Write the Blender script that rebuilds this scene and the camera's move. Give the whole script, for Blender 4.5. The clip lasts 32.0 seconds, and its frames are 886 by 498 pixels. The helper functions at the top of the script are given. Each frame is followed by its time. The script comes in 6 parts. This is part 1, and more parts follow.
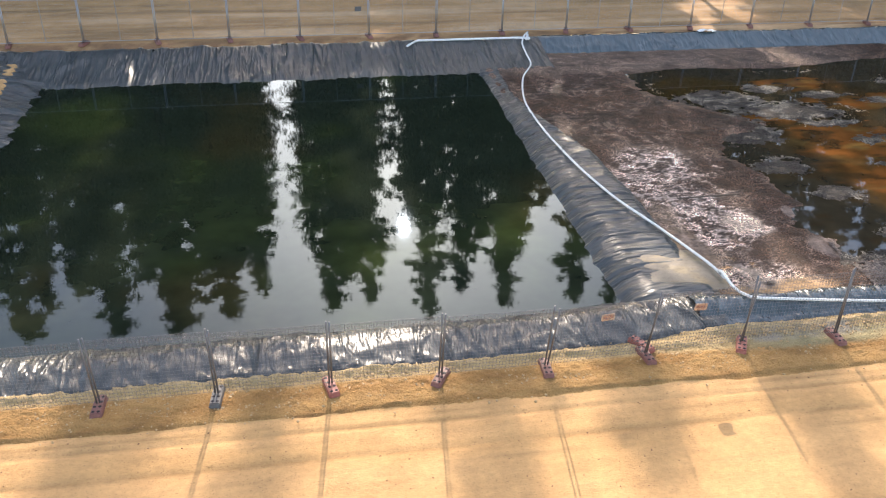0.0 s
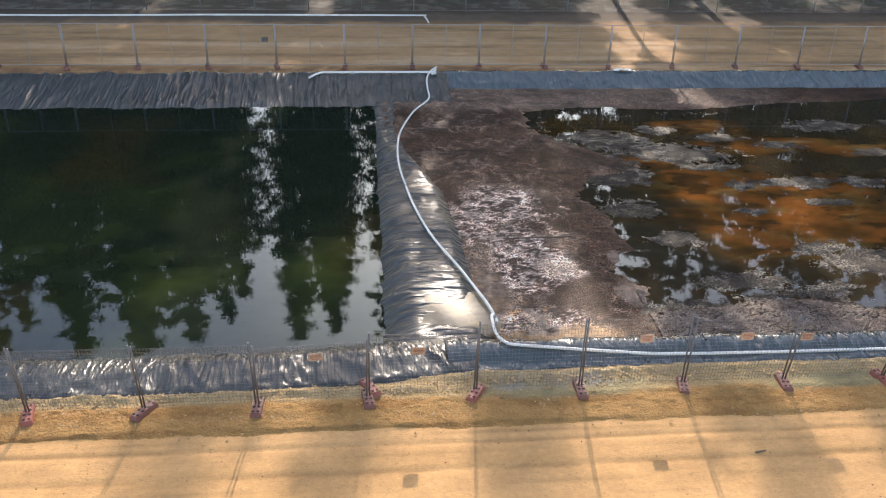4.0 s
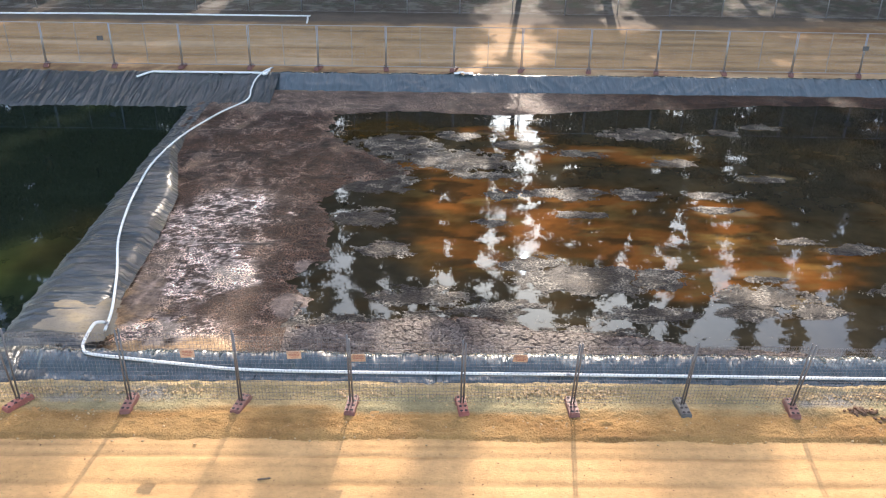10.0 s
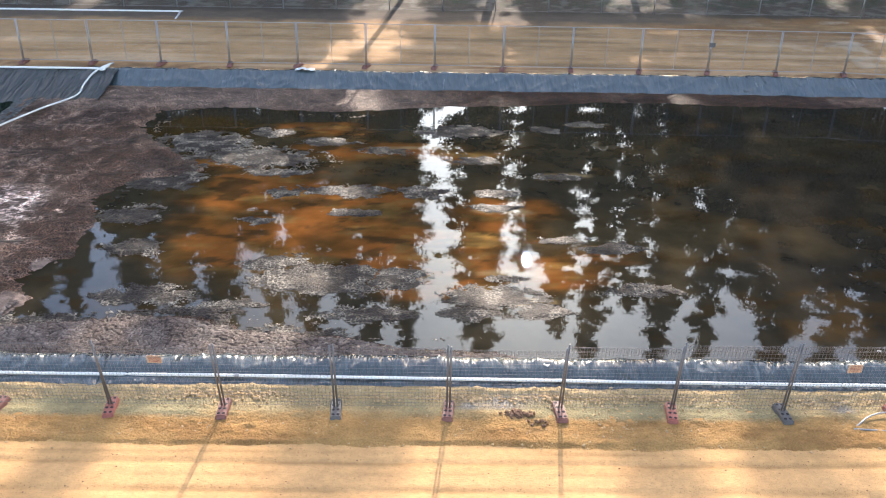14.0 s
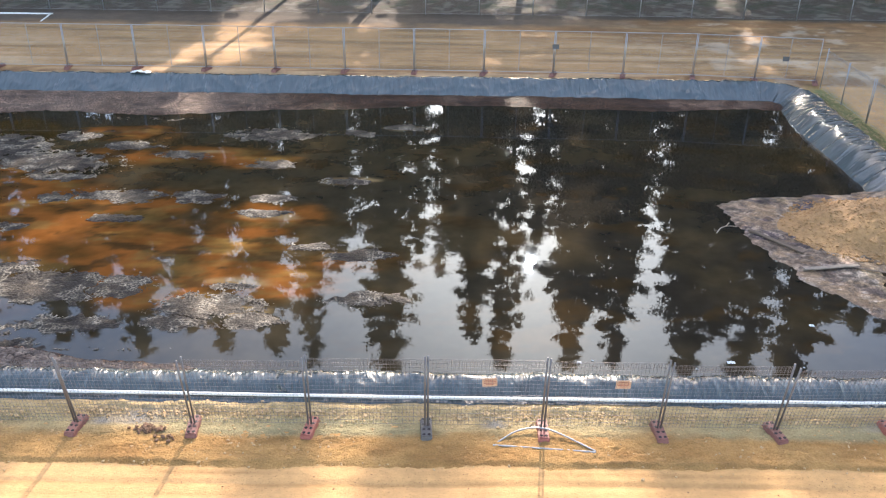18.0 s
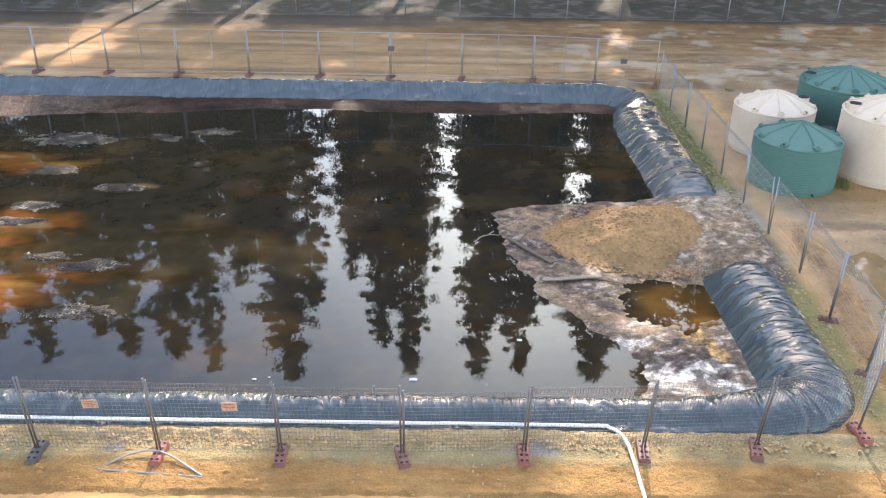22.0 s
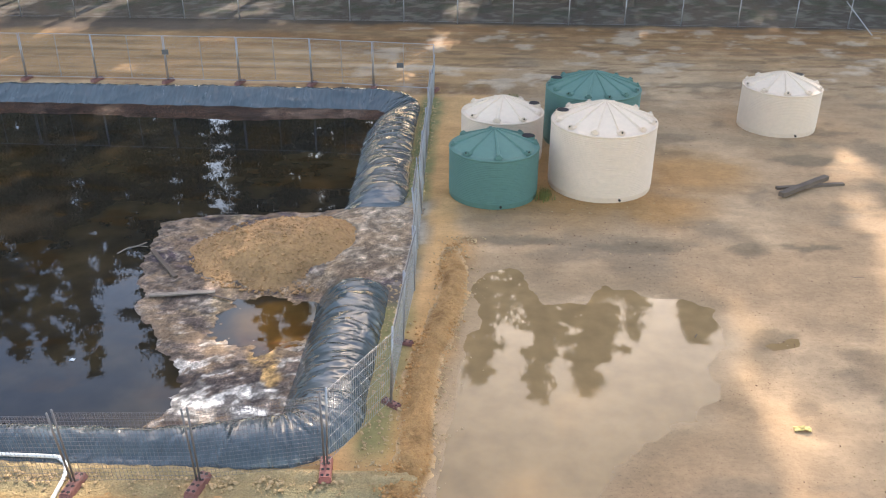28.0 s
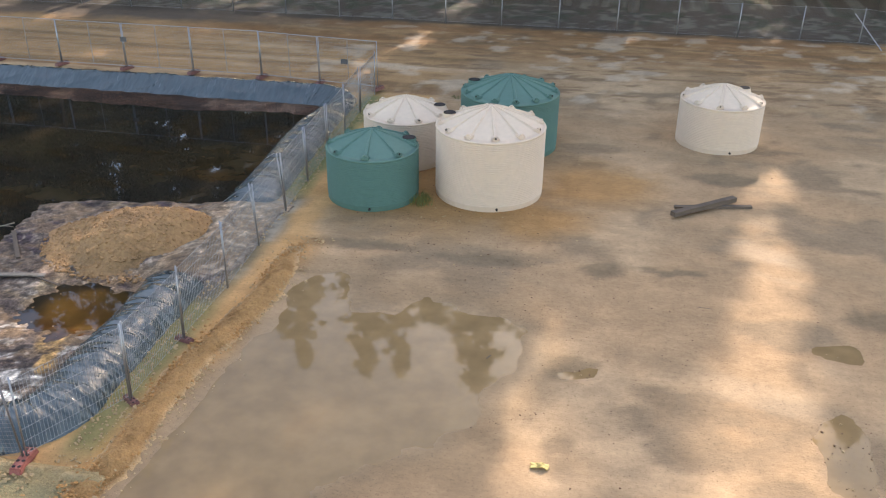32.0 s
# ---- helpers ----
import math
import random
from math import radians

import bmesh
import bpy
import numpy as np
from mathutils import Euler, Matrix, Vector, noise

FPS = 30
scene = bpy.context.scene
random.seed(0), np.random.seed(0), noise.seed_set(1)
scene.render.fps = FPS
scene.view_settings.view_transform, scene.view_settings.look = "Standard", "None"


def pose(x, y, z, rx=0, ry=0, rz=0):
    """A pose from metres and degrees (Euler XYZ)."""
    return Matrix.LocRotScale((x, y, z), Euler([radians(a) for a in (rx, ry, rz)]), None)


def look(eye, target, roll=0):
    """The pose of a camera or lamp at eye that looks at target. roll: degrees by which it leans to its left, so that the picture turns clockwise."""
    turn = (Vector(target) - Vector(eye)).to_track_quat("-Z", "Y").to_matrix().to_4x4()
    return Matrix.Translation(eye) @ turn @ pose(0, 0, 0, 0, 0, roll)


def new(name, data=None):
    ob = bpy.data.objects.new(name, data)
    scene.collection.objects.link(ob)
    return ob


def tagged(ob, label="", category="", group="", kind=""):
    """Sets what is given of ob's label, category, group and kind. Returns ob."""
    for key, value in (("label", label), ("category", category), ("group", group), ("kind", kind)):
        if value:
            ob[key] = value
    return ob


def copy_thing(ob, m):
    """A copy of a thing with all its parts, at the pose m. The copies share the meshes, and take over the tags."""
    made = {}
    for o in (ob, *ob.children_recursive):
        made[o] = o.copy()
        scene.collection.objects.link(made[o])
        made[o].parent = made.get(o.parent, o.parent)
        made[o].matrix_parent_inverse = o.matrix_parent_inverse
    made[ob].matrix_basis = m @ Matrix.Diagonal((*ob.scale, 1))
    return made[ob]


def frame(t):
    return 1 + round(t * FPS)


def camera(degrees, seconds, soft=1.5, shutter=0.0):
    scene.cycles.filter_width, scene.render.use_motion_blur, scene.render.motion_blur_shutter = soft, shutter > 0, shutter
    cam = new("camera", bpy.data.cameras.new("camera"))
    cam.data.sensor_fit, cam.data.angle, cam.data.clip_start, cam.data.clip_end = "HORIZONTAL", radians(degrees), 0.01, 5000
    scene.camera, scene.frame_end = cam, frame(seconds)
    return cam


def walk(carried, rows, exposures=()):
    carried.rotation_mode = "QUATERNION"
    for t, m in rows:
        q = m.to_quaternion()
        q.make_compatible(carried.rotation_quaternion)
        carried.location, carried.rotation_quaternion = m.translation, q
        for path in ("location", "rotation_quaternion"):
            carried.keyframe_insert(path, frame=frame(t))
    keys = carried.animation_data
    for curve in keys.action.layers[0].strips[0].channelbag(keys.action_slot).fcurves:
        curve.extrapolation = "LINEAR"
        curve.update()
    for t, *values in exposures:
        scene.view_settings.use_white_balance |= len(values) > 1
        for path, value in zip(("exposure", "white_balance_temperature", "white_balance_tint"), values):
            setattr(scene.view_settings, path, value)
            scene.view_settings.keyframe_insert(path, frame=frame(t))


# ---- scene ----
cam = camera(54.3, 32.0, soft=1.2)
PATH = [
    (0, (2.225, -15.155, 11.95), (2.52, -13.443, 10.959), 1.2),
    (0.5, (3.212, -15.26, 11.936), (3.474, -13.542, 10.945), 1.1),
    (1, (4.135, -15.341, 11.895), (4.361, -13.619, 10.904), 1.3),
    (1.5, (5.068, -15.394, 11.841), (5.259, -13.667, 10.85), 1.3),
    (2, (6.038, -15.452, 11.839), (6.223, -13.721, 10.853), 1.3),
    (2.5, (6.975, -15.501, 11.857), (7.162, -13.76, 10.891), 1.4),
    (3, (7.855, -15.537, 11.847), (8.045, -13.784, 10.904), 1.4),
    (3.5, (8.738, -15.557, 11.857), (8.931, -13.795, 10.932), 1.5),
    (5.5, (12.435, -15.546, 11.976), (12.484, -13.776, 11.047), 1.2),
    (6, (13.399, -15.523, 11.956), (13.428, -13.752, 11.027), 1.2),
    (6.5, (14.303, -15.479, 11.941), (14.332, -13.708, 11.013), 1.2),
    (7, (15.216, -15.439, 11.909), (15.246, -13.666, 10.983), 1.2),
    (7.5, (16.181, -15.368, 11.851), (16.207, -13.595, 10.926), 1.2),
    (8, (17.108, -15.299, 11.824), (17.136, -13.525, 10.9), 1.2),
    (8.5, (18.062, -15.236, 11.799), (18.088, -13.463, 10.875), 1.2),
    (9, (19.016, -15.169, 11.784), (19.042, -13.394, 10.861), 1.1),
    (9.5, (19.972, -15.108, 11.752), (19.998, -13.333, 10.831), 1.0),
    (10, (20.945, -15.088, 11.745), (20.967, -13.313, 10.823), 0.9),
    (10.5, (21.919, -15.068, 11.73), (21.939, -13.293, 10.809), 0.9),
    (11, (22.858, -15.024, 11.715), (22.88, -13.249, 10.794), 0.9),
    (11.4, (23.598, -15.024, 11.734), (23.624, -13.249, 10.814), 0.9),
    (11.5, (23.781, -15.031, 11.739), (23.805, -13.257, 10.817), 1.0),
    (12, (24.71, -14.995, 11.749), (24.734, -13.222, 10.824), 1.0),
    (12.5, (25.607, -14.945, 11.731), (25.629, -13.173, 10.806), 1.0),
    (13, (26.543, -14.89, 11.71), (26.566, -13.117, 10.784), 1.1),
    (13.5, (27.507, -14.822, 11.709), (27.529, -13.051, 10.782), 1.0),
    (14, (28.454, -14.783, 11.724), (28.475, -13.012, 10.796), 1.0),
    (14.5, (29.411, -14.687, 11.72), (29.431, -12.916, 10.791), 1.1),
    (16.5, (33.306, -14.362, 11.784), (33.318, -12.59, 10.856), 0.9),
    (17, (34.292, -14.276, 11.717), (34.303, -12.503, 10.791), 0.8),
    (17.5, (35.278, -14.191, 11.635), (35.286, -12.416, 10.712), 0.8),
    (18, (36.236, -14.092, 11.567), (36.243, -12.317, 10.646), 0.8),
    (18.5, (37.191, -13.992, 11.538), (37.199, -12.217, 10.617), 0.8),
    (19, (38.18, -13.887, 11.491), (38.187, -12.111, 10.571), 0.8),
    (19.5, (39.139, -13.787, 11.469), (39.147, -12.011, 10.55), 0.9),
    (20, (40.07, -13.712, 11.469), (40.08, -11.936, 10.549), 1.1),
    (20.5, (41.042, -13.605, 11.497), (41.049, -11.83, 10.576), 1.0),
    (21, (41.963, -13.512, 11.539), (41.971, -11.736, 10.618), 1.1),
    (21.5, (42.96, -13.342, 11.548), (42.966, -11.568, 10.625), 0.9),
    (22, (43.922, -13.228, 11.58), (43.925, -11.454, 10.657), 0.8),
    (22.5, (44.874, -13.119, 11.614), (44.876, -11.345, 10.691), 0.7),
    (23, (45.844, -13.045, 11.618), (45.844, -11.271, 10.694), 0.7),
    (23.5, (46.817, -12.931, 11.605), (46.814, -11.157, 10.681), 0.5),
    (24, (47.791, -12.814, 11.584), (47.786, -11.039, 10.663), 0.6),
    (24.5, (48.778, -12.672, 11.576), (48.77, -10.897, 10.655), 0.5),
    (25, (49.756, -12.533, 11.564), (49.746, -10.757, 10.643), 0.4),
    (25.5, (50.719, -12.398, 11.535), (50.707, -10.622, 10.617), 0.3),
    (26, (51.637, -12.282, 11.526), (51.627, -10.505, 10.609), 0.4),
    (26.5, (52.585, -12.156, 11.481), (52.575, -10.378, 10.564), 0.3),
    (28.5, (56.191, -11.536, 11.275), (56.098, -9.761, 10.36), 0.3),
    (29, (57.121, -11.358, 11.223), (57.005, -9.583, 10.308), 0.3),
    (29.5, (58.022, -11.153, 11.167), (57.883, -9.38, 10.253), 0.3),
    (30, (58.889, -10.925, 11.126), (58.72, -9.154, 10.211), 0.4),
    (30.5, (59.789, -10.707, 11.09), (59.592, -8.94, 10.175), 0.4),
    (31, (60.681, -10.53, 11.059), (60.43, -8.768, 10.145), 0.5),
    (31.5, (61.548, -10.313, 11.038), (61.254, -8.558, 10.124), 0.6),
    (32, (62.384, -10.135, 11.036), (62.085, -8.381, 10.122), 0.6),
]
walk(cam, [(t, look(eye, target, roll)) for t, eye, target, roll in PATH], exposures=[(s, e, k, 15) for s, e, k in ((0.0, 2.05, 7700), (2.2, 2.05, 7650), (3.0, 1.65, 7600), (5.5, 1.78, 7600), (7.0, 1.9, 7550), (9.0, 2.06, 7480), (14.0, 2.22, 7350), (17.0, 2.36, 7450), (20.0, 2.38, 7550), (23.5, 2.44, 7600), (26.0, 2.34, 7700), (28.5, 2.16, 7800), (32.0, 1.95, 7900))])

# ---- world, sun and exposure ----
SUN_EL, SUN_AZ = 28.2, 6.8          # degrees above the horizon; from +y towards +x
world = bpy.data.worlds.new("sky")
scene.world = world
world.use_nodes = True
wn = world.node_tree.nodes
sky = wn.new("ShaderNodeTexSky")
sky.sky_type = "NISHITA"
sky.sun_disc = False
sky.sun_elevation = radians(SUN_EL)
sky.sun_rotation = radians(SUN_AZ)
sky.air_density, sky.dust_density, sky.ozone_density = 1.0, 1.5, 1.2
wn["Background"].inputs["Strength"].default_value = 0.15
world.node_tree.links.new(sky.outputs[0], wn["Background"].inputs["Color"])
sun = new("sun", bpy.data.lights.new("sun", "SUN"))
sun.data.energy, sun.data.angle, sun.data.color = 1.8, radians(0.6), (1.0, 0.965, 0.92)
sun.matrix_world = look((0, 0, 60), (-math.sin(radians(SUN_AZ)) * 50, -math.cos(radians(SUN_AZ)) * 50, 60 - 50 * math.tan(radians(SUN_EL))))


# ---- materials ----
def material(name, base, rough=0.7, metal=0.0, vary=0.25, grain=20.0, patch=1.2, bump=0.3, bump_size=40.0, spec=0.5, attr=None, coat=0.0, stretch=(1, 1, 1), coord="Object", depth=0.01):
    """A surface with variation at two scales, fine relief and, if given, a colour from a mesh attribute."""
    m = bpy.data.materials.new(name)
    m.use_nodes = True
    nt = m.node_tree
    n, l = nt.nodes, nt.links
    p = n["Principled BSDF"]
    p.inputs["Metallic"].default_value = metal
    p.inputs["Specular IOR Level"].default_value = spec
    p.inputs["Coat Weight"].default_value = coat
    tc = n.new("ShaderNodeTexCoord")
    mp = n.new("ShaderNodeMapping")
    mp.inputs["Scale"].default_value = stretch
    l.new(tc.outputs[coord], mp.inputs["Vector"])
    big, small, fine = (n.new("ShaderNodeTexNoise") for _ in range(3))
    for node, size in ((big, patch), (small, grain), (fine, bump_size)):
        node.inputs["Scale"].default_value = size
        node.inputs["Detail"].default_value = 5
        node.inputs["Roughness"].default_value = 0.6
        l.new(mp.outputs[0], node.inputs["Vector"])
    mix = n.new("ShaderNodeMath")
    mix.operation = "ADD"
    l.new(big.outputs["Fac"], mix.inputs[0])
    l.new(small.outputs["Fac"], mix.inputs[1])
    rng = n.new("ShaderNodeMapRange")
    rng.inputs["From Min"].default_value, rng.inputs["From Max"].default_value = 0.6, 1.4
    rng.inputs["To Min"].default_value, rng.inputs["To Max"].default_value = 1 - vary, 1 + vary
    l.new(mix.outputs[0], rng.inputs["Value"])
    mul = n.new("ShaderNodeMix")
    mul.data_type, mul.blend_type = "RGBA", "MULTIPLY"
    mul.inputs["Factor"].default_value = 1
    if attr:
        at = n.new("ShaderNodeAttribute")
        at.attribute_name = attr
        l.new(at.outputs["Color"], mul.inputs["A"])
    else:
        mul.inputs["A"].default_value = (*base, 1)
    l.new(rng.outputs[0], mul.inputs["B"])
    l.new(mul.outputs["Result"], p.inputs["Base Color"])
    rr = n.new("ShaderNodeMapRange")
    rr.inputs["To Min"].default_value, rr.inputs["To Max"].default_value = max(0.02, rough - 0.15), min(1, rough + 0.15)
    l.new(big.outputs["Fac"], rr.inputs["Value"])
    l.new(rr.outputs[0], p.inputs["Roughness"])
    b = n.new("ShaderNodeBump")
    b.inputs["Strength"].default_value, b.inputs["Distance"].default_value = bump, depth
    l.new(fine.outputs["Fac"], b.inputs["Height"])
    l.new(b.outputs[0], p.inputs["Normal"])
    return m


def water_material(name, base, attr=None, rough=0.010, ripple=0.006, mottle=(0.78, 1.22), tint=(0.42, 0.56, 0.74)):
    """Still turbid water: a mirror over a dark or stained body, with a slight ripple."""
    m = bpy.data.materials.new(name)
    m.use_nodes = True
    n, l = m.node_tree.nodes, m.node_tree.links
    p = n["Principled BSDF"]
    p.inputs["Roughness"].default_value = rough
    p.inputs["Specular IOR Level"].default_value = 0.0
    p.inputs["Base Color"].default_value = (*base, 1)
    tc = n.new("ShaderNodeTexCoord")
    if attr:
        at = n.new("ShaderNodeAttribute")
        at.attribute_name = attr
        nz = n.new("ShaderNodeTexNoise")
        nz.inputs["Scale"].default_value, nz.inputs["Detail"].default_value = 1.6, 6
        l.new(tc.outputs["Object"], nz.inputs["Vector"])
        rg = n.new("ShaderNodeMapRange")
        rg.inputs["From Min"].default_value, rg.inputs["From Max"].default_value = 0.3, 0.7
        rg.inputs["To Min"].default_value, rg.inputs["To Max"].default_value = mottle
        l.new(nz.outputs["Fac"], rg.inputs["Value"])
        mu = n.new("ShaderNodeMix")
        mu.data_type, mu.blend_type = "RGBA", "MULTIPLY"
        mu.inputs["Factor"].default_value = 1
        l.new(at.outputs["Color"], mu.inputs["A"])
        l.new(rg.outputs[0], mu.inputs["B"])
        l.new(mu.outputs["Result"], p.inputs["Base Color"])
    rip = n.new("ShaderNodeTexNoise")
    rip.inputs["Scale"].default_value, rip.inputs["Detail"].default_value = 2.2, 3
    mp = n.new("ShaderNodeMapping")
    mp.inputs["Scale"].default_value = (1.0, 2.0, 1.0)
    l.new(tc.outputs["Object"], mp.inputs["Vector"])
    l.new(mp.outputs[0], rip.inputs["Vector"])
    b = n.new("ShaderNodeBump")
    b.inputs["Strength"].default_value, b.inputs["Distance"].default_value = ripple, 0.05
    l.new(rip.outputs["Fac"], b.inputs["Height"])
    gloss, fres, mix = n.new("ShaderNodeBsdfAnisotropic"), n.new("ShaderNodeFresnel"), n.new("ShaderNodeMixShader")
    gloss.inputs["Roughness"].default_value = rough
    gloss.inputs["Color"].default_value = (*tint, 1)
    fres.inputs["IOR"].default_value = 1.33
    l.new(b.outputs[0], gloss.inputs["Normal"])
    l.new(b.outputs[0], fres.inputs["Normal"])
    l.new(fres.outputs[0], mix.inputs[0])
    l.new(p.outputs[0], mix.inputs[1])
    l.new(gloss.outputs[0], mix.inputs[2])
    l.new(mix.outputs[0], n["Material Output"].inputs["Surface"])
    return m


def sludge_material():
    """Drying sludge. The alpha of its colour: 1 cracked into plates, 0 finely pitted, -1 smooth."""
    m = material("sludge", (0.06, 0.05, 0.05), rough=0.52, vary=0.5, grain=14, patch=2.5, bump=0.7, bump_size=25, attr="soil", spec=0.12, depth=0.022)
    n, l = m.node_tree.nodes, m.node_tree.links
    p = n["Principled BSDF"]
    tc, at = n.new("ShaderNodeTexCoord"), n.new("ShaderNodeAttribute")
    at.attribute_name = "soil"
    warp = n.new("ShaderNodeTexNoise")
    warp.inputs["Scale"].default_value = 3.0
    l.new(tc.outputs["Object"], warp.inputs["Vector"])
    add = n.new("ShaderNodeMix")
    add.data_type, add.blend_type = "RGBA", "LINEAR_LIGHT"
    add.inputs["Factor"].default_value = 0.12
    l.new(tc.outputs["Object"], add.inputs["A"])
    l.new(warp.outputs["Color"], add.inputs["B"])

    def cells(scale, edge, feature):
        vo = n.new("ShaderNodeTexVoronoi")
        vo.feature = feature
        vo.inputs["Scale"].default_value = scale
        l.new(add.outputs["Result"], vo.inputs["Vector"])
        ra = n.new("ShaderNodeMapRange")
        ra.inputs["From Max"].default_value = edge
        l.new(vo.outputs["Distance"], ra.inputs["Value"])
        return ra

    plates, pits = cells(4.2, 0.07, "DISTANCE_TO_EDGE"), cells(11.5, 0.13, "DISTANCE_TO_EDGE")
    inv = n.new("ShaderNodeMath")
    inv.operation = "SUBTRACT"
    inv.inputs[0].default_value = 1.0
    l.new(plates.outputs[0], inv.inputs[1])
    gap = n.new("ShaderNodeMath")
    gap.operation, gap.use_clamp = "MULTIPLY", True
    l.new(inv.outputs[0], gap.inputs[0])
    l.new(at.outputs["Alpha"], gap.inputs[1])
    # pale specks of the crust, with its wet glints painted in as lighter colour
    speck = n.new("ShaderNodeMapRange")
    speck.inputs["To Min"].default_value, speck.inputs["To Max"].default_value = 6.0, 0.62
    l.new(pits.outputs[0], speck.inputs["Value"])
    s1 = n.new("ShaderNodeMix")
    s1.data_type, s1.blend_type = "RGBA", "MULTIPLY"
    patchy = n.new("ShaderNodeTexNoise")
    patchy.inputs["Scale"].default_value, patchy.inputs["Detail"].default_value = 1.7, 6
    l.new(tc.outputs["Object"], patchy.inputs["Vector"])
    pr = n.new("ShaderNodeMapRange")
    pr.inputs["From Min"].default_value, pr.inputs["From Max"].default_value = 0.34, 0.56
    l.new(patchy.outputs["Fac"], pr.inputs["Value"])
    keep = n.new("ShaderNodeMath")
    keep.operation, keep.use_clamp = "ADD", True
    keep.inputs[1].default_value = 1.0
    l.new(at.outputs["Alpha"], keep.inputs[0])
    both = n.new("ShaderNodeMath")
    both.operation = "MULTIPLY"
    l.new(pr.outputs[0], both.inputs[0])
    l.new(keep.outputs[0], both.inputs[1])
    l.new(both.outputs[0], s1.inputs["Factor"])
    l.new(p.inputs["Base Color"].links[0].from_socket, s1.inputs["A"])
    l.new(speck.outputs[0], s1.inputs["B"])
    # the cracks' recess shade is put into the colour, besides their relief
    s2 = n.new("ShaderNodeMix")
    s2.data_type, s2.blend_type = "RGBA", "MULTIPLY"
    s2.inputs["B"].default_value = (0.22, 0.2, 0.19, 1)
    l.new(gap.outputs[0], s2.inputs["Factor"])
    l.new(s1.outputs["Result"], s2.inputs["A"])
    l.new(s2.outputs["Result"], p.inputs["Base Color"])
    mott = n.new("ShaderNodeTexNoise")
    mott.inputs["Scale"].default_value, mott.inputs["Detail"].default_value, mott.inputs["Roughness"].default_value = 4.0, 9, 0.72
    l.new(tc.outputs["Object"], mott.inputs["Vector"])
    mr = n.new("ShaderNodeMapRange")
    mr.inputs["From Min"].default_value, mr.inputs["From Max"].default_value = 0.33, 0.67
    mr.inputs["To Min"].default_value, mr.inputs["To Max"].default_value = 0.42, 1.7
    l.new(mott.outputs["Fac"], mr.inputs["Value"])
    s3 = n.new("ShaderNodeMix")
    s3.data_type, s3.blend_type = "RGBA", "MULTIPLY"
    much = n.new("ShaderNodeMapRange")
    much.inputs["To Min"].default_value, much.inputs["To Max"].default_value = 1.0, 0.35
    l.new(keep.outputs[0], much.inputs["Value"])
    l.new(much.outputs[0], s3.inputs["Factor"])
    l.new(s2.outputs["Result"], s3.inputs["A"])
    l.new(mr.outputs[0], s3.inputs["B"])
    l.new(s3.outputs["Result"], p.inputs["Base Color"])
    old = p.inputs["Normal"].links[0].from_socket
    for src, height, way in ((gap.outputs[0], 0.04, True), (pits.outputs[0], 0.02, False)):
        b = n.new("ShaderNodeBump")
        b.invert = way
        b.inputs["Strength"].default_value, b.inputs["Distance"].default_value = 0.8, height
        l.new(src, b.inputs["Height"])
        if src == pits.outputs[0]:
            l.new(keep.outputs[0], b.inputs["Strength"])
        l.new(old, b.inputs["Normal"])
        old = b.outputs[0]
    l.new(old, p.inputs["Normal"])
    return m


def ridged(m, angle=0.55, slack=1.0):
    """Turns the fine relief of a sheet into sharp slanting creases, gathered in some places and slack in others."""
    n, l = m.node_tree.nodes, m.node_tree.links
    fine = n["Bump"].inputs["Height"].links[0].from_node
    fine.noise_type = "RIDGED_MULTIFRACTAL"
    fine.inputs["Detail"].default_value = 4
    fine.inputs["Roughness"].default_value = 0.8
    fine.inputs["Lacunarity"].default_value = 2.3
    fine.inputs["Distortion"].default_value = 1.2
    fine.inputs["Vector"].links[0].from_node.inputs["Rotation"].default_value = (0, 0, -angle)
    p, first = n["Principled BSDF"], n["Bump"]
    tc, gather, span = n.new("ShaderNodeTexCoord"), n.new("ShaderNodeTexNoise"), n.new("ShaderNodeMapRange")
    stretch = n.new("ShaderNodeMapping")
    stretch.inputs["Scale"].default_value = (0.55, 0.8, 1)
    gather.inputs["Scale"].default_value, gather.inputs["Detail"].default_value = 1.0, 3
    span.inputs["From Min"].default_value, span.inputs["From Max"].default_value = 0.38, 0.62
    span.inputs["To Min"].default_value, span.inputs["To Max"].default_value = 0.45, 1.0
    l.new(tc.outputs["UV"], stretch.inputs["Vector"])
    l.new(stretch.outputs[0], gather.inputs["Vector"])
    l.new(gather.outputs["Fac"], span.inputs["Value"])
    l.new(span.outputs[0], first.inputs["Strength"])
    old = first.outputs[0]
    for scale, turn, height in (((7.0, 5.0, 1), 0.9, 0.045), ((2.2, 2.6, 1), -0.8, 0.11)):
        mp, nz, b = n.new("ShaderNodeMapping"), n.new("ShaderNodeTexNoise"), n.new("ShaderNodeBump")
        mp.inputs["Scale"].default_value = scale
        mp.inputs["Rotation"].default_value = (0, 0, turn)
        nz.noise_type = "RIDGED_MULTIFRACTAL"
        nz.inputs["Scale"].default_value, nz.inputs["Detail"].default_value, nz.inputs["Distortion"].default_value = 1.0, 3, 0.8
        b.inputs["Strength"].default_value, b.inputs["Distance"].default_value = 0.8, height * slack
        l.new(tc.outputs["UV"], mp.inputs["Vector"])
        l.new(mp.outputs[0], nz.inputs["Vector"])
        l.new(nz.outputs["Fac"], b.inputs["Height"])
        l.new(old, b.inputs["Normal"])
        old = b.outputs[0]
    l.new(old, p.inputs["Normal"])


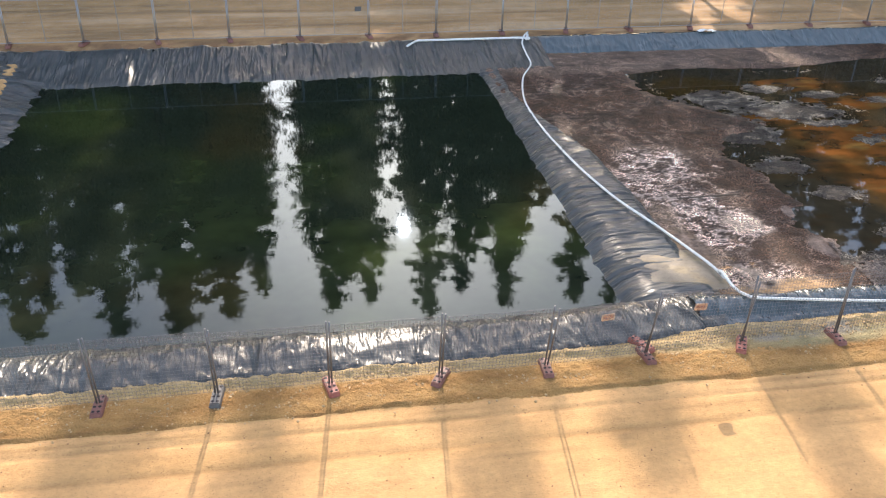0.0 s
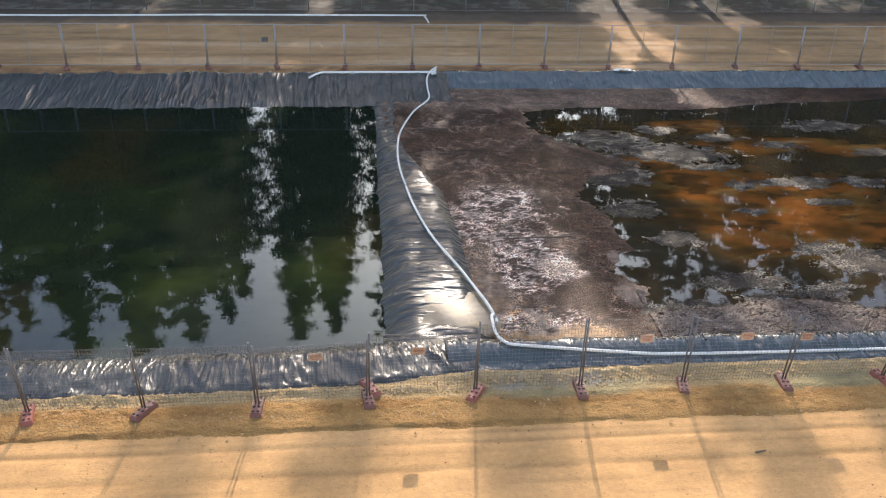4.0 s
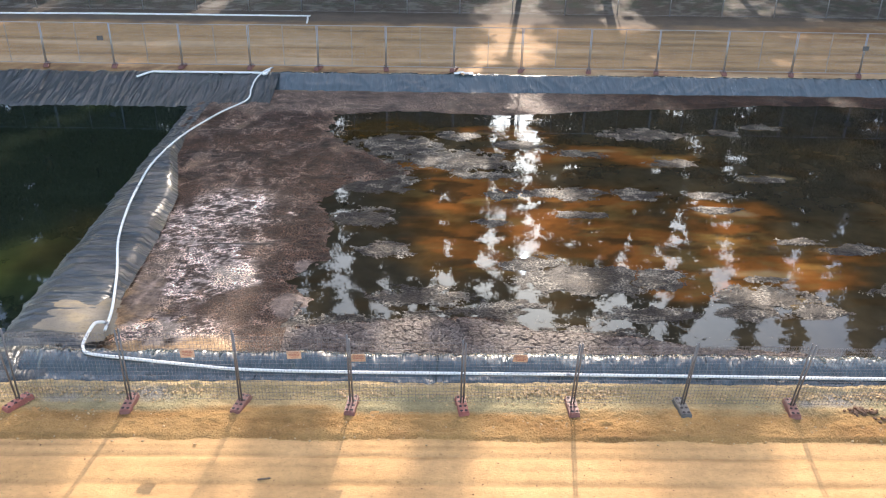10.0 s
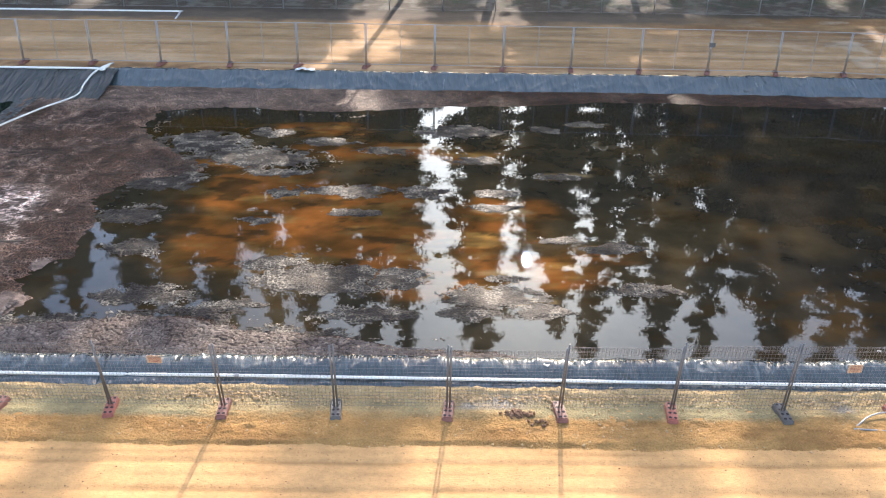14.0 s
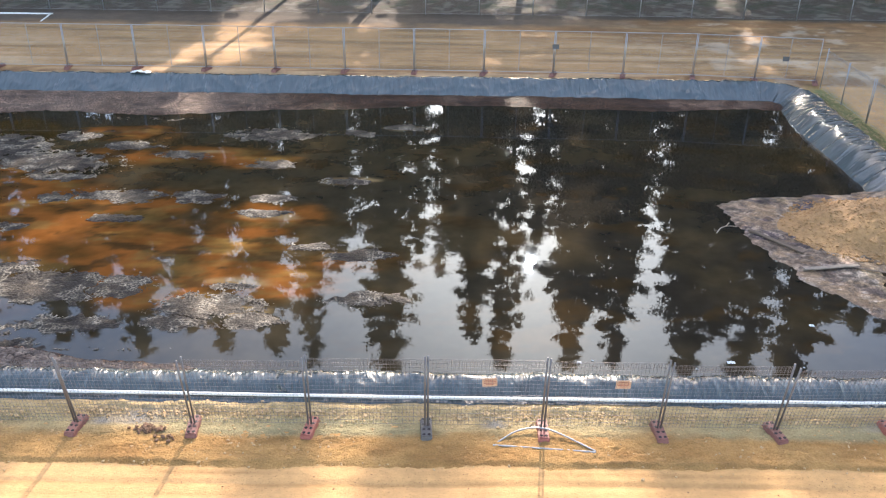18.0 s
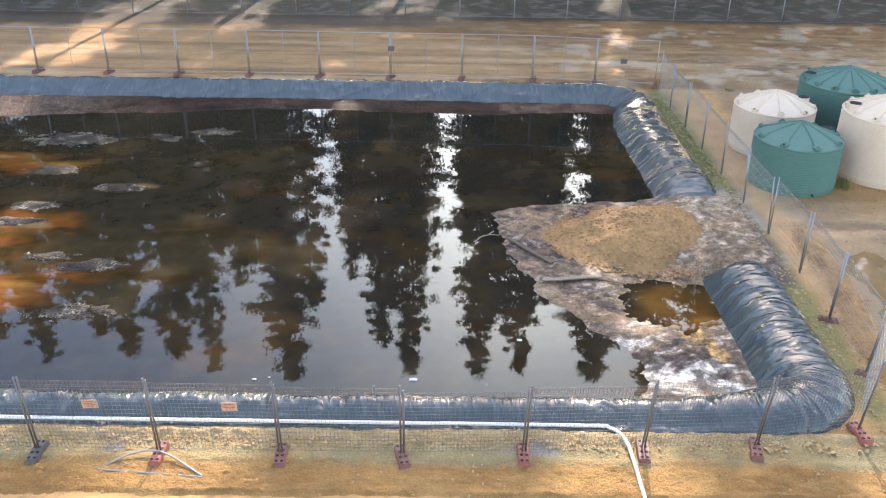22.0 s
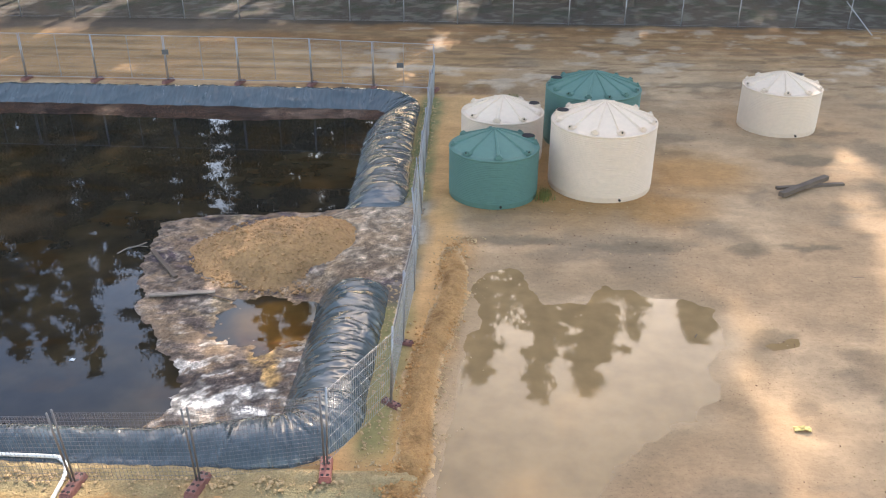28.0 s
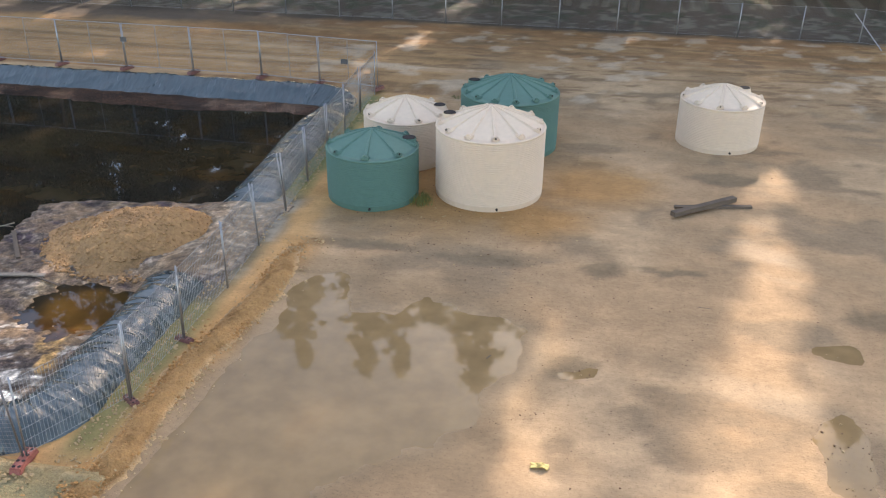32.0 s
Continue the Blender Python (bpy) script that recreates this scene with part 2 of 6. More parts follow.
def soiled(m):
    """Mid-size stains, small dark crumbs, and a sheen where the alpha of the colour says it is wet."""
    n, l = m.node_tree.nodes, m.node_tree.links
    p = n["Principled BSDF"]
    tc, at = n.new("ShaderNodeTexCoord"), n.new("ShaderNodeAttribute")
    at.attribute_name = "soil"
    src = p.inputs["Base Color"].links[0].from_socket
    for scale, detail, lo, hi, a, c in ((1.3, 8, 0.38, 0.62, 0.90, 1.07), (9.0, 4, 0.31, 0.36, 0.78, 1.0), (20.0, 2, 0.33, 0.36, 0.7, 1.0), (38.0, 3, 0.32, 0.37, 0.55, 1.0)):
        nz = n.new("ShaderNodeTexNoise")
        nz.inputs["Scale"].default_value, nz.inputs["Detail"].default_value, nz.inputs["Roughness"].default_value = scale, detail, 0.65
        l.new(tc.outputs["Object"], nz.inputs["Vector"])
        rg = n.new("ShaderNodeMapRange")
        rg.inputs["From Min"].default_value, rg.inputs["From Max"].default_value = lo, hi
        rg.inputs["To Min"].default_value, rg.inputs["To Max"].default_value = a, c
        l.new(nz.outputs["Fac"], rg.inputs["Value"])
        mu = n.new("ShaderNodeMix")
        mu.data_type, mu.blend_type = "RGBA", "MULTIPLY"
        mu.inputs["Factor"].default_value = 1
        l.new(src, mu.inputs["A"])
        l.new(rg.outputs[0], mu.inputs["B"])
        src = mu.outputs["Result"]
    mp, nz, rg, mu = n.new("ShaderNodeMapping"), n.new("ShaderNodeTexNoise"), n.new("ShaderNodeMapRange"), n.new("ShaderNodeMix")
    mp.inputs["Scale"].default_value = (0.5, 4.0, 1.0)
    nz.inputs["Scale"].default_value, nz.inputs["Detail"].default_value, nz.inputs["Roughness"].default_value = 1.0, 7, 0.65
    rg.inputs["From Min"].default_value, rg.inputs["From Max"].default_value = 0.36, 0.60
    rg.inputs["To Min"].default_value, rg.inputs["To Max"].default_value = 0.965, 1.015
    mu.data_type, mu.blend_type = "RGBA", "MULTIPLY"
    mu.inputs["Factor"].default_value = 1
    l.new(tc.outputs["Object"], mp.inputs["Vector"])
    l.new(mp.outputs[0], nz.inputs["Vector"])
    l.new(nz.outputs["Fac"], rg.inputs["Value"])
    l.new(src, mu.inputs["A"])
    l.new(rg.outputs[0], mu.inputs["B"])
    l.new(mu.outputs["Result"], p.inputs["Base Color"])
    wet = n.new("ShaderNodeMapRange")
    wet.inputs["To Min"].default_value, wet.inputs["To Max"].default_value = 0.88, 0.32
    l.new(at.outputs["Alpha"], wet.inputs["Value"])
    l.new(wet.outputs[0], p.inputs["Roughness"])
    flat = n.new("ShaderNodeMapRange")
    flat.inputs["To Min"].default_value, flat.inputs["To Max"].default_value = 0.5, 0.05
    l.new(at.outputs["Alpha"], flat.inputs["Value"])
    l.new(flat.outputs[0], n["Bump"].inputs["Strength"])


SOIL = material("soil", (0.4, 0.27, 0.13), rough=0.85, vary=0.2, grain=9, patch=0.5, bump=0.7, bump_size=22, attr="soil", spec=0.2, depth=0.025, stretch=(0.75, 1, 1))
soiled(SOIL)
LOOSE = material("loose_soil", (0.4, 0.25, 0.1), rough=0.92, vary=0.35, grain=26, patch=2.0, bump=1.0, bump_size=20, attr="soil", spec=0.2, depth=0.06)
LINER = material("blue_liner", (0.055, 0.074, 0.080), rough=0.19, vary=0.3, grain=3, patch=0.6, bump=1.0, bump_size=1.0, coord="UV", stretch=(3.4, 1.3, 1), depth=0.13, spec=0.6)
ridged(LINER)
LINER_SLACK = material("slack_liner", (0.055, 0.074, 0.080), rough=0.24, vary=0.3, grain=3, patch=0.6, bump=1.0, bump_size=1.0, coord="UV", stretch=(2.4, 1.0, 1), depth=0.06, spec=0.6)
ridged(LINER_SLACK, slack=0.4)
LINER_GREY = material("grey_liner", (0.046, 0.053, 0.054), rough=0.32, vary=0.3, grain=3, patch=0.6, bump=1.0, bump_size=1.0, coord="UV", stretch=(3.0, 1.2, 1), depth=0.14, spec=0.33)
ridged(LINER_GREY)
WATER_L = water_material("dark_green_water", (0.013, 0.019, 0.010), attr="soil", ripple=0.010, rough=0.012)
WATER_R = water_material("rusty_water", (0.01, 0.01, 0.008), attr="soil")
WATER_P = water_material("muddy_puddle", (0.24, 0.155, 0.078), attr="soil", mottle=(0.85, 1.12), ripple=0.006, tint=(0.48, 0.52, 0.60))
SLUDGE = sludge_material()
STEEL = material("galvanised_steel", (0.33, 0.33, 0.34), rough=0.45, metal=0.8, vary=0.3, grain=30, bump=0.1)
DARKSTEEL = material("weathered_steel", (0.16, 0.15, 0.15), rough=0.55, metal=0.5, vary=0.3, grain=30, bump=0.1)
WIRE = material("grey_wire", (0.34, 0.34, 0.335), rough=0.6, metal=0.3, vary=0.3, grain=30, bump=0.1)
RED = material("red_plastic", (0.28, 0.085, 0.065), rough=0.6, vary=0.35, grain=25, bump=0.3)
MAROON = material("maroon_plastic", (0.19, 0.075, 0.062), rough=0.6, vary=0.35, grain=25, bump=0.3)
SLATE = material("slate_plastic", (0.095, 0.087, 0.083), rough=0.6, vary=0.35, grain=25, bump=0.3)
# near-black: hole shade painted as flat discs, and the tanks' dark fittings
DARK_FILL = material("hole_shade_and_fittings", (0.02, 0.015, 0.015), rough=0.9, vary=0.1)
SIGN = material("orange_sign_back", (0.50, 0.33, 0.23), rough=0.5, vary=0.15, grain=8)
HOSE = material("white_hose", (0.75, 0.74, 0.70), rough=0.45, vary=0.12, grain=8, bump=0.2)
PVC = material("white_pipe", (0.72, 0.72, 0.70), rough=0.35, vary=0.12, grain=6, bump=0.1)
GREEN = material("green_poly", (0.088, 0.182, 0.148), spec=0.35, rough=0.68, vary=0.1, grain=6, patch=0.8, bump=0.15)
CREAM = material("cream_poly", (0.68, 0.53, 0.40), spec=0.35, rough=0.68, vary=0.07, grain=6, patch=0.8, bump=0.15)
BARK = material("bark", (0.10, 0.075, 0.055), rough=0.9, vary=0.4, grain=6, bump=0.6, stretch=(1, 1, 0.3))
LEAF = material("leaf", (0.075, 0.09, 0.04), rough=0.5, vary=0.4, grain=2, patch=0.3, bump=0.1)
TIMBER = material("grey_timber", (0.12, 0.085, 0.06), rough=0.8, vary=0.4, grain=10, bump=0.4, stretch=(0.2, 1, 1))
STONE = material("clay_stone", (0.43, 0.285, 0.145), rough=0.9, vary=0.35, grain=12, bump=0.5)
HEAP = material("clay_heap", (0.34, 0.185, 0.078), rough=0.9, vary=0.45, grain=10, patch=1.2, bump=0.9, bump_size=26, depth=0.02)
ORANGE = material("orange_clay", (0.44, 0.22, 0.075), rough=0.9, vary=0.35, grain=12, bump=0.5)
WEED = material("weed", (0.16, 0.16, 0.045), rough=0.6, vary=0.4, grain=6)
CLOD = material("red_clod", (0.15, 0.075, 0.04), rough=0.9, vary=0.35, grain=14, bump=0.6)
DRIFT = material("driftwood", (0.27, 0.215, 0.165), rough=0.85, vary=0.35, grain=12, bump=0.4)
YELLOW = material("yellow_cloth", (0.56, 0.42, 0.15), rough=0.8, vary=0.25)
WHITE = material("white_sheet", (0.75, 0.75, 0.72), rough=0.6, vary=0.15)


# ---- tools ----
def mesh_object(name, verts, faces, mat, smooth=True, parent=None):
    me = bpy.data.meshes.new(name)
    me.from_pydata([tuple(v) for v in verts], [], [tuple(f) for f in faces])
    me.update()
    if smooth:
        me.polygons.foreach_set("use_smooth", [True] * len(me.polygons))
    me.materials.append(mat)
    ob = new(name, me)
    ob.parent = parent
    return ob


def part(name, bm, mat, parent, label="", smooth=False):
    me = bpy.data.meshes.new(name)
    bm.to_mesh(me)
    bm.free()
    if smooth:
        me.polygons.foreach_set("use_smooth", [True] * len(me.polygons))
    me.materials.append(mat)
    ob = new(name, me)
    ob.parent = parent
    if label:
        ob["label"] = label
    return ob


def empty(name, x, y, z=0.0, turn=0.0):
    ob = new(name)
    ob.empty_display_size = 0.2
    ob.matrix_basis = pose(x, y, z, 0, 0, turn)
    return ob


def box(bm, cx, cy, cz, sx, sy, sz, bevel=0.0, m=None):
    got = bmesh.ops.create_cube(bm, size=1.0, matrix=(m or Matrix()) @ Matrix.Translation((cx, cy, cz)) @ Matrix.Diagonal((sx, sy, sz, 1)))
    if bevel:
        bmesh.ops.bevel(bm, geom=list({e for v in got["verts"] for e in v.link_edges}), offset=bevel, segments=2, affect="EDGES")
    return bm


def rod(bm, a, b, r, sides=8, caps=True):
    a, b = Vector(a), Vector(b)
    m = Matrix.Translation((a + b) / 2) @ (b - a).to_track_quat("Z", "Y").to_matrix().to_4x4()
    bmesh.ops.create_cone(bm, cap_ends=caps, segments=sides, radius1=r, radius2=r, depth=(b - a).length, matrix=m)
    return bm


def tube(name, pts, r, mat, ribs=0.0, step=0.06, sides=10, parent=None):
    """A pipe swept along rounded points; ribs: the relative height of its rings."""
    pts = [Vector(p) for p in pts]
    line = []
    for i in range(len(pts) - 1):
        p0, p1, p2, p3 = pts[max(i - 1, 0)], pts[i], pts[i + 1], pts[min(i + 2, len(pts) - 1)]
        n = max(2, int((p2 - p1).length / step))
        for k in range(n):
            t = k / n
            line.append(0.5 * (2 * p1 + (p2 - p0) * t + (2 * p0 - 5 * p1 + 4 * p2 - p3) * t * t + (3 * p1 - p0 - 3 * p2 + p3) * t ** 3))
    line.append(pts[-1])
    verts, faces = [], []
    for i, p in enumerate(line):
        d = (line[min(i + 1, len(line) - 1)] - line[max(i - 1, 0)]).normalized()
        side = d.cross(Vector((0, 0, 1)))
        side = side.normalized() if side.length > 1e-4 else Vector((1, 0, 0))
        up = side.cross(d)
        rr = r * (1 + ribs * (i % 2))
        for k in range(sides):
            a = 2 * math.pi * k / sides
            verts.append(p + side * math.cos(a) * rr + up * math.sin(a) * rr)
    for i in range(len(line) - 1):
        for k in range(sides):
            faces.append((i * sides + k, i * sides + (k + 1) % sides, (i + 1) * sides + (k + 1) % sides, (i + 1) * sides + k))
    faces.append(tuple(range(sides))[::-1])
    faces.append(tuple(range((len(line) - 1) * sides, len(line) * sides)))
    return mesh_object(name, verts, faces, mat, parent=parent)


def lattice(ix, iy, seed):
    h = np.sin(ix * 127.1 + iy * 311.7 + seed * 74.7) * 43758.5453
    return h - np.floor(h)


def vnoise(x, y, seed=0):
    """Smooth value noise in 0..1."""
    ix, iy = np.floor(x), np.floor(y)
    fx, fy = x - ix, y - iy
    fx, fy = fx * fx * (3 - 2 * fx), fy * fy * (3 - 2 * fy)
    a, b = lattice(ix, iy, seed), lattice(ix + 1, iy, seed)
    c, d = lattice(ix, iy + 1, seed), lattice(ix + 1, iy + 1, seed)
    return (a + (b - a) * fx) * (1 - fy) + (c + (d - c) * fx) * fy


def fbm(x, y, seed=0, octaves=4):
    out, amp, total = 0.0, 1.0, 0.0
    for o in range(octaves):
        out = out + amp * vnoise(x * 2 ** o, y * 2 ** o, seed + o * 13)
        total += amp
        amp *= 0.55
    return out / total


def step(a, b, v):
    t = np.clip((v - a) / (b - a), 0, 1)
    return t * t * (3 - 2 * t)


def inside(x, y, poly):
    """Signed distance to a polygon, positive inside."""
    far = np.full(np.shape(x), 1e9)
    odd = np.zeros(np.shape(x), bool)
    for (ax, ay), (bx, by) in zip(poly, poly[1:] + poly[:1]):
        ex, ey = bx - ax, by - ay
        t = np.clip(((x - ax) * ex + (y - ay) * ey) / (ex * ex + ey * ey), 0, 1)
        far = np.minimum(far, np.hypot(x - ax - t * ex, y - ay - t * ey))
        if by != ay:
            odd ^= ((ay > y) != (by > y)) & (x < ax + (y - ay) * ex / ey)
    return np.where(odd, far, -far)


def blobs(x, y, rows):
    """The highest of some soft ellipses: 1 in the middle, 0 at the rim, negative outside."""
    out = np.full(np.shape(x), -9.0)
    for cx, cy, rx, ry in rows:
        out = np.maximum(out, 1 - np.hypot((x - cx) / rx, (y - cy) / ry))
    return out


def grid_object(name, xs, ys, z, mat, colour=None, keep=None, alpha=None, whole=False):
    """A height field over the lines xs and ys, with an optional colour per vertex."""
    gx, gy = np.meshgrid(xs, ys)
    nx, ny = len(xs), len(ys)
    co = np.stack([gx, gy, z], -1).reshape(-1, 3)
    idx = np.arange(nx * ny).reshape(ny, nx)
    quads = np.stack([idx[:-1, :-1], idx[:-1, 1:], idx[1:, 1:], idx[1:, :-1]], -1).reshape(-1, 4)
    if keep is not None:
        k = keep.reshape(-1)
        quads = quads[k[quads].all(1) if whole else k[quads].any(1)]
        used = np.unique(quads)
        re = np.full(nx * ny, -1)
        re[used] = np.arange(len(used))
        co, quads = co[used], re[quads]
    me = bpy.data.meshes.new(name)
    me.vertices.add(len(co))
    me.vertices.foreach_set("co", co.ravel())
    me.loops.add(quads.size)
    me.loops.foreach_set("vertex_index", quads.ravel())
    me.polygons.add(len(quads))
    me.polygons.foreach_set("loop_start", np.arange(0, quads.size, 4))
    me.update(calc_edges=True)
    me.polygons.foreach_set("use_smooth", np.ones(len(quads), bool))
    if colour is not None:
        c = np.concatenate([colour.reshape(-1, 3), np.ones((nx * ny, 1)) if alpha is None else alpha.reshape(-1, 1)], 1)
        if keep is not None:
            c = c[used]
        at = me.attributes.new("soil", "FLOAT_COLOR", "POINT")
        at.data.foreach_set("color", c.ravel().astype(np.float32))
    me.materials.append(mat)
    return new(name, me)


def blend(c, over, f):
    f = np.clip(f, 0, 1)[..., None]
    return c * (1 - f) + np.array(over) * f


# ---- ground ----
PUDDLE = [(54.6, 5.7), (55.2, 7.0), (55.4, 8.9), (56.5, 9.2), (57.3, 7.7), (58.0, 7.6), (58.7, 8.3), (60.4, 7.8), (61.4, 7.4), (61.7, 6.0), (60.8, 4.2), (60.1, 2.8), (58.6, 1.9), (57.6, 0.4), (57.2, -2.6), (54.5, -2.6), (54.5, 3.1)]
PIT = [(-9.9, 1.6), (52.0, 1.6), (52.0, 25.0), (-9.9, 25.0)]
SPIT = [(53.6, 13.4), (52.6, 13.7), (51.9, 14.0), (51.0, 13.8), (50.0, 13.5), (48.1, 13.1), (46.3, 12.85), (45.3, 12.4), (45.7, 10.5), (46.1, 8.6), (46.9, 6.8), (47.9, 5.5), (48.5, 4.7), (48.9, 3.9), (48.8, 3.1), (48.4, 2.4), (48.4, 1.5), (51.9, 1.5), (51.9, 7.0), (52.6, 7.2), (53.6, 7.9)]
WATER_Z = -0.4


def ground_height(x, y):
    z = 0.05 * (fbm(x * 0.25, y * 0.25, 3) - 0.5) + 0.025 * (fbm(x * 1.7, y * 1.7, 5) - 0.5)
    loose = step(-1.15, -0.85, y) * step(0.15, -0.1, y) * step(55, 53, x)
    z = z + loose * (0.03 + 0.07 * (fbm(x * 3, y * 5, 8) - 0.4))
    z = z + 0.02 * np.exp(-((y + 0.95 + 0.08 * (vnoise(x * 0.3, y * 0, 4) - 0.5)) / 0.09) ** 2) * step(54, 50, x) * vnoise(x * 2.5, y * 3, 6)
    z = z - 0.035 * np.exp(-((y + 1.55) / 0.08) ** 2) * step(54, 50, x) - 0.03 * np.exp(-((y + 2.35) / 0.1) ** 2) * step(54, 50, x)
    ridge = np.exp(-((x - 54.35 - 0.09 * (y - 3)) / 0.35) ** 2) * step(-0.5, 1.5, y) * step(12, 8, y)
    z = z + ridge * (0.09 + 0.10 * (fbm(x * 3, y * 3, 9) - 0.4))
    # shallow hollows of the yard that hold puddles
    hollow = inside(x + 1.1 * (fbm(x * 1.1, y * 1.1, 21, 5) - 0.5), y + 1.1 * (fbm(x * 1.1, y * 1.1, 22, 5) - 0.5), PUDDLE)
    z = z - 0.055 * step(-0.5, 0.6, hollow) * step(54.3, 55.0, x)
    z = z + 0.05 * (fbm(x * 3.1, y * 4.2, 23, 5) - 0.5) * step(-1.2, -0.1, hollow) * step(1.1, 0.3, hollow) * step(5.5, 3.5, y) * step(55.6, 57, x)
    z = z + 0.02 * step(58, 70, x) - 0.045 * step(-0.1, 0.5, blobs(x + 0.9 * (fbm(x * 1.3, y * 1.3, 23) - 0.5), y + 0.9 * (fbm(x * 1.3, y * 1.3, 24) - 0.5), [(67.9, 4.0, 0.8, 1.6), (68.6, 7.6, 0.7, 0.5), (62.6, 5.6, 0.5, 0.3), (56.6, 10.9, 1.0, 0.2), (59.9, 10.7, 1.1, 0.25)]))
    # the bank behind the far fence and the rise towards the wood
    z = z + 0.12 * step(25.3, 26.0, y) + 0.1 * step(33.5, 36.0, y) + 0.35 * step(38, 60, y)
    return z - 1.5 * step(-0.1, 1.0, inside(x, y, PIT))


def lines(*spans):
    out = []
    for a, b, d in spans:
        out += list(np.arange(a, b, d))
    return np.array(out + [spans[-1][1]])


gx = np.concatenate([[-2500, -800, -300, -120, -60, -35], lines((-22, 84, 0.21)), [95, 120, 180, 400, 1000, 2500]])
gy = np.concatenate([[-2500, -800, -300, -120, -50, -25], lines((-12, -3.5, 0.25), (-3.5, -0.9, 0.06), (-0.9, 44, 0.16)), [47, 52, 60, 80, 120, 300, 800, 2500]])
GX, GY = np.meshgrid(gx, gy)
wob = fbm(GX * 0.8, GY * 0.8, 31) - 0.5
fine_n = fbm(GX * 2.3, GY * 2.3, 33) - 0.5
streak = fbm(GX * 0.14, GY * 1.3, 41, 5) - 0.5
col = np.zeros(GX.shape + (3,)) + np.array((0.56, 0.318, 0.138))
col = blend(col, (0.47, 0.258, 0.10), 1.6 * (fbm(GX * 0.12, GY * 1.4, 35) - 0.38))
col = blend(col, (0.31, 0.165, 0.058), step(-1.2, -0.85, GY + 0.2 * wob) * step(0.3, 0.0, GY) * 0.75)
for ry, rw, amount, sd in ((-1.28, 0.06, 0.7, 1), (-1.55, 0.07, 0.8, 2), (-1.9, 0.05, 0.45, 3), (-2.35, 0.09, 0.7, 4), (-2.8, 0.06, 0.5, 5)):
    rut_y = GY - ry + 0.16 * (fbm(GX * 0.12, GY * 0, 200 + sd) - 0.5)
    col = blend(col, (0.34, 0.19, 0.078), amount * np.exp(-(rut_y / rw) ** 2) * step(0.32, 0.6, fbm(GX * 0.5, GY * 0.2, 210 + sd)) * step(55, 52, GX))
far = step(24.8, 25.4, GY)
col = blend(col, (0.43, 0.245, 0.113), far)
col = blend(col, (0.22, 0.115, 0.06), 0.85 * far * step(26.5, 26.1, GY + 0.5 * wob) * step(-0.25, 0.1, fine_n))
col = blend(col, (0.51, 0.33, 0.185), far * step(0.0, 0.2, streak) * step(34, 31, GY))
col = blend(col, (0.24, 0.14, 0.065), far * step(0.0, 0.2, -streak - 0.04) * 0.8)
col = blend(col, (0.27, 0.135, 0.055), step(30.5, 34.0, GY + 2.5 * wob) * step(36, 45, GX) * step(-0.1, 0.15, streak + 0.3 * fine_n))
col = blend(col, (0.13, 0.095, 0.07), step(34.5, 36.0, GY + 1.5 * wob) * step(52, 40, GX))
yard = step(53.9, 54.9, GX + 0.8 * wob - 0.08 * (GY - 3)) * step(33, 27, GY + 5 * wob)
turn_x, turn_y = 0.94 * GX - 0.34 * GY, 0.34 * GX + 0.94 * GY
rut = fbm(turn_x * 0.10, turn_y * 0.9, 42, 5) - 0.5
col = blend(col, (0.41, 0.258, 0.142), yard)
col = blend(col, (0.48, 0.315, 0.18), yard * step(0.0, 0.2, fbm(GX * 0.22, GY * 0.22, 38) - 0.45))
col = blend(col, (0.27, 0.175, 0.095), yard * step(0.03, 0.16, rut) * 0.35)
col = blend(col, (0.29, 0.195, 0.115), yard * step(0.02, 0.14, fbm(GX * 0.4, GY * 0.6, 39) - 0.52))
col = blend(col, (0.40, 0.205, 0.072), yard * np.clip(1.8 * blobs(GX + 2 * wob, GY + 2 * wob, [(57.8, 15.5, 4.6, 4.6), (60.8, 13.5, 2.4, 2.0), (63.0, 16.5, 2.4, 2.5)]), 0, 1) * 0.8)
for cx, cy, rx, ry in ((56.6, 10.9, 1.6, 0.3), (59.9, 10.6, 1.5, 0.35), (63.3, 10.6, 0.5, 0.45), (65.0, 10.8, 0.9, 0.2), (62.2, 5.9, 0.9, 0.5), (67.2, 17.8, 1.3, 0.6), (70.0, 9.2, 1.0, 0.5)):
    col = blend(col, (0.175, 0.125, 0.075), 0.75 * step(-0.25, 0.3, blobs(GX + 0.7 * fine_n + 0.5 * wob, GY + 0.5 * fine_n, [(cx, cy, rx, ry)])))
back = step(23, 27, GY + 2 * wob) * step(44, 52, GX) * step(37.5, 36.5, GY)
col = blend(col, (0.30, 0.155, 0.07), 0.7 * back * step(30, 33, GY + 2 * wob) * step(-0.06, 0.1, fbm(GX * 0.5, GY * 2.0, 271, 5) - 0.5))
col = blend(col, (0.20, 0.115, 0.06), 0.7 * back * step(0.06, 0.16, fbm(GX * 0.7, GY * 2.4, 272, 5) - 0.5))
col = blend(col, (0.62, 0.50, 0.37), 0.45 * back * step(0.08, 0.2, fbm(GX * 0.9, GY * 0.9, 273, 5) - 0.5))
bank = step(52.9, 53.1, GX) * step(54.1, 53.6, GX + 0.3 * wob) * step(0.8, 1.8, GY) * step(25.5, 24, GY)
col = blend(col, (0.20, 0.185, 0.075), bank * 0.9)
col = blend(col, (0.17, 0.18, 0.075), bank * step(12.5, 14, GY) * step(-0.1, 0.12, fine_n))
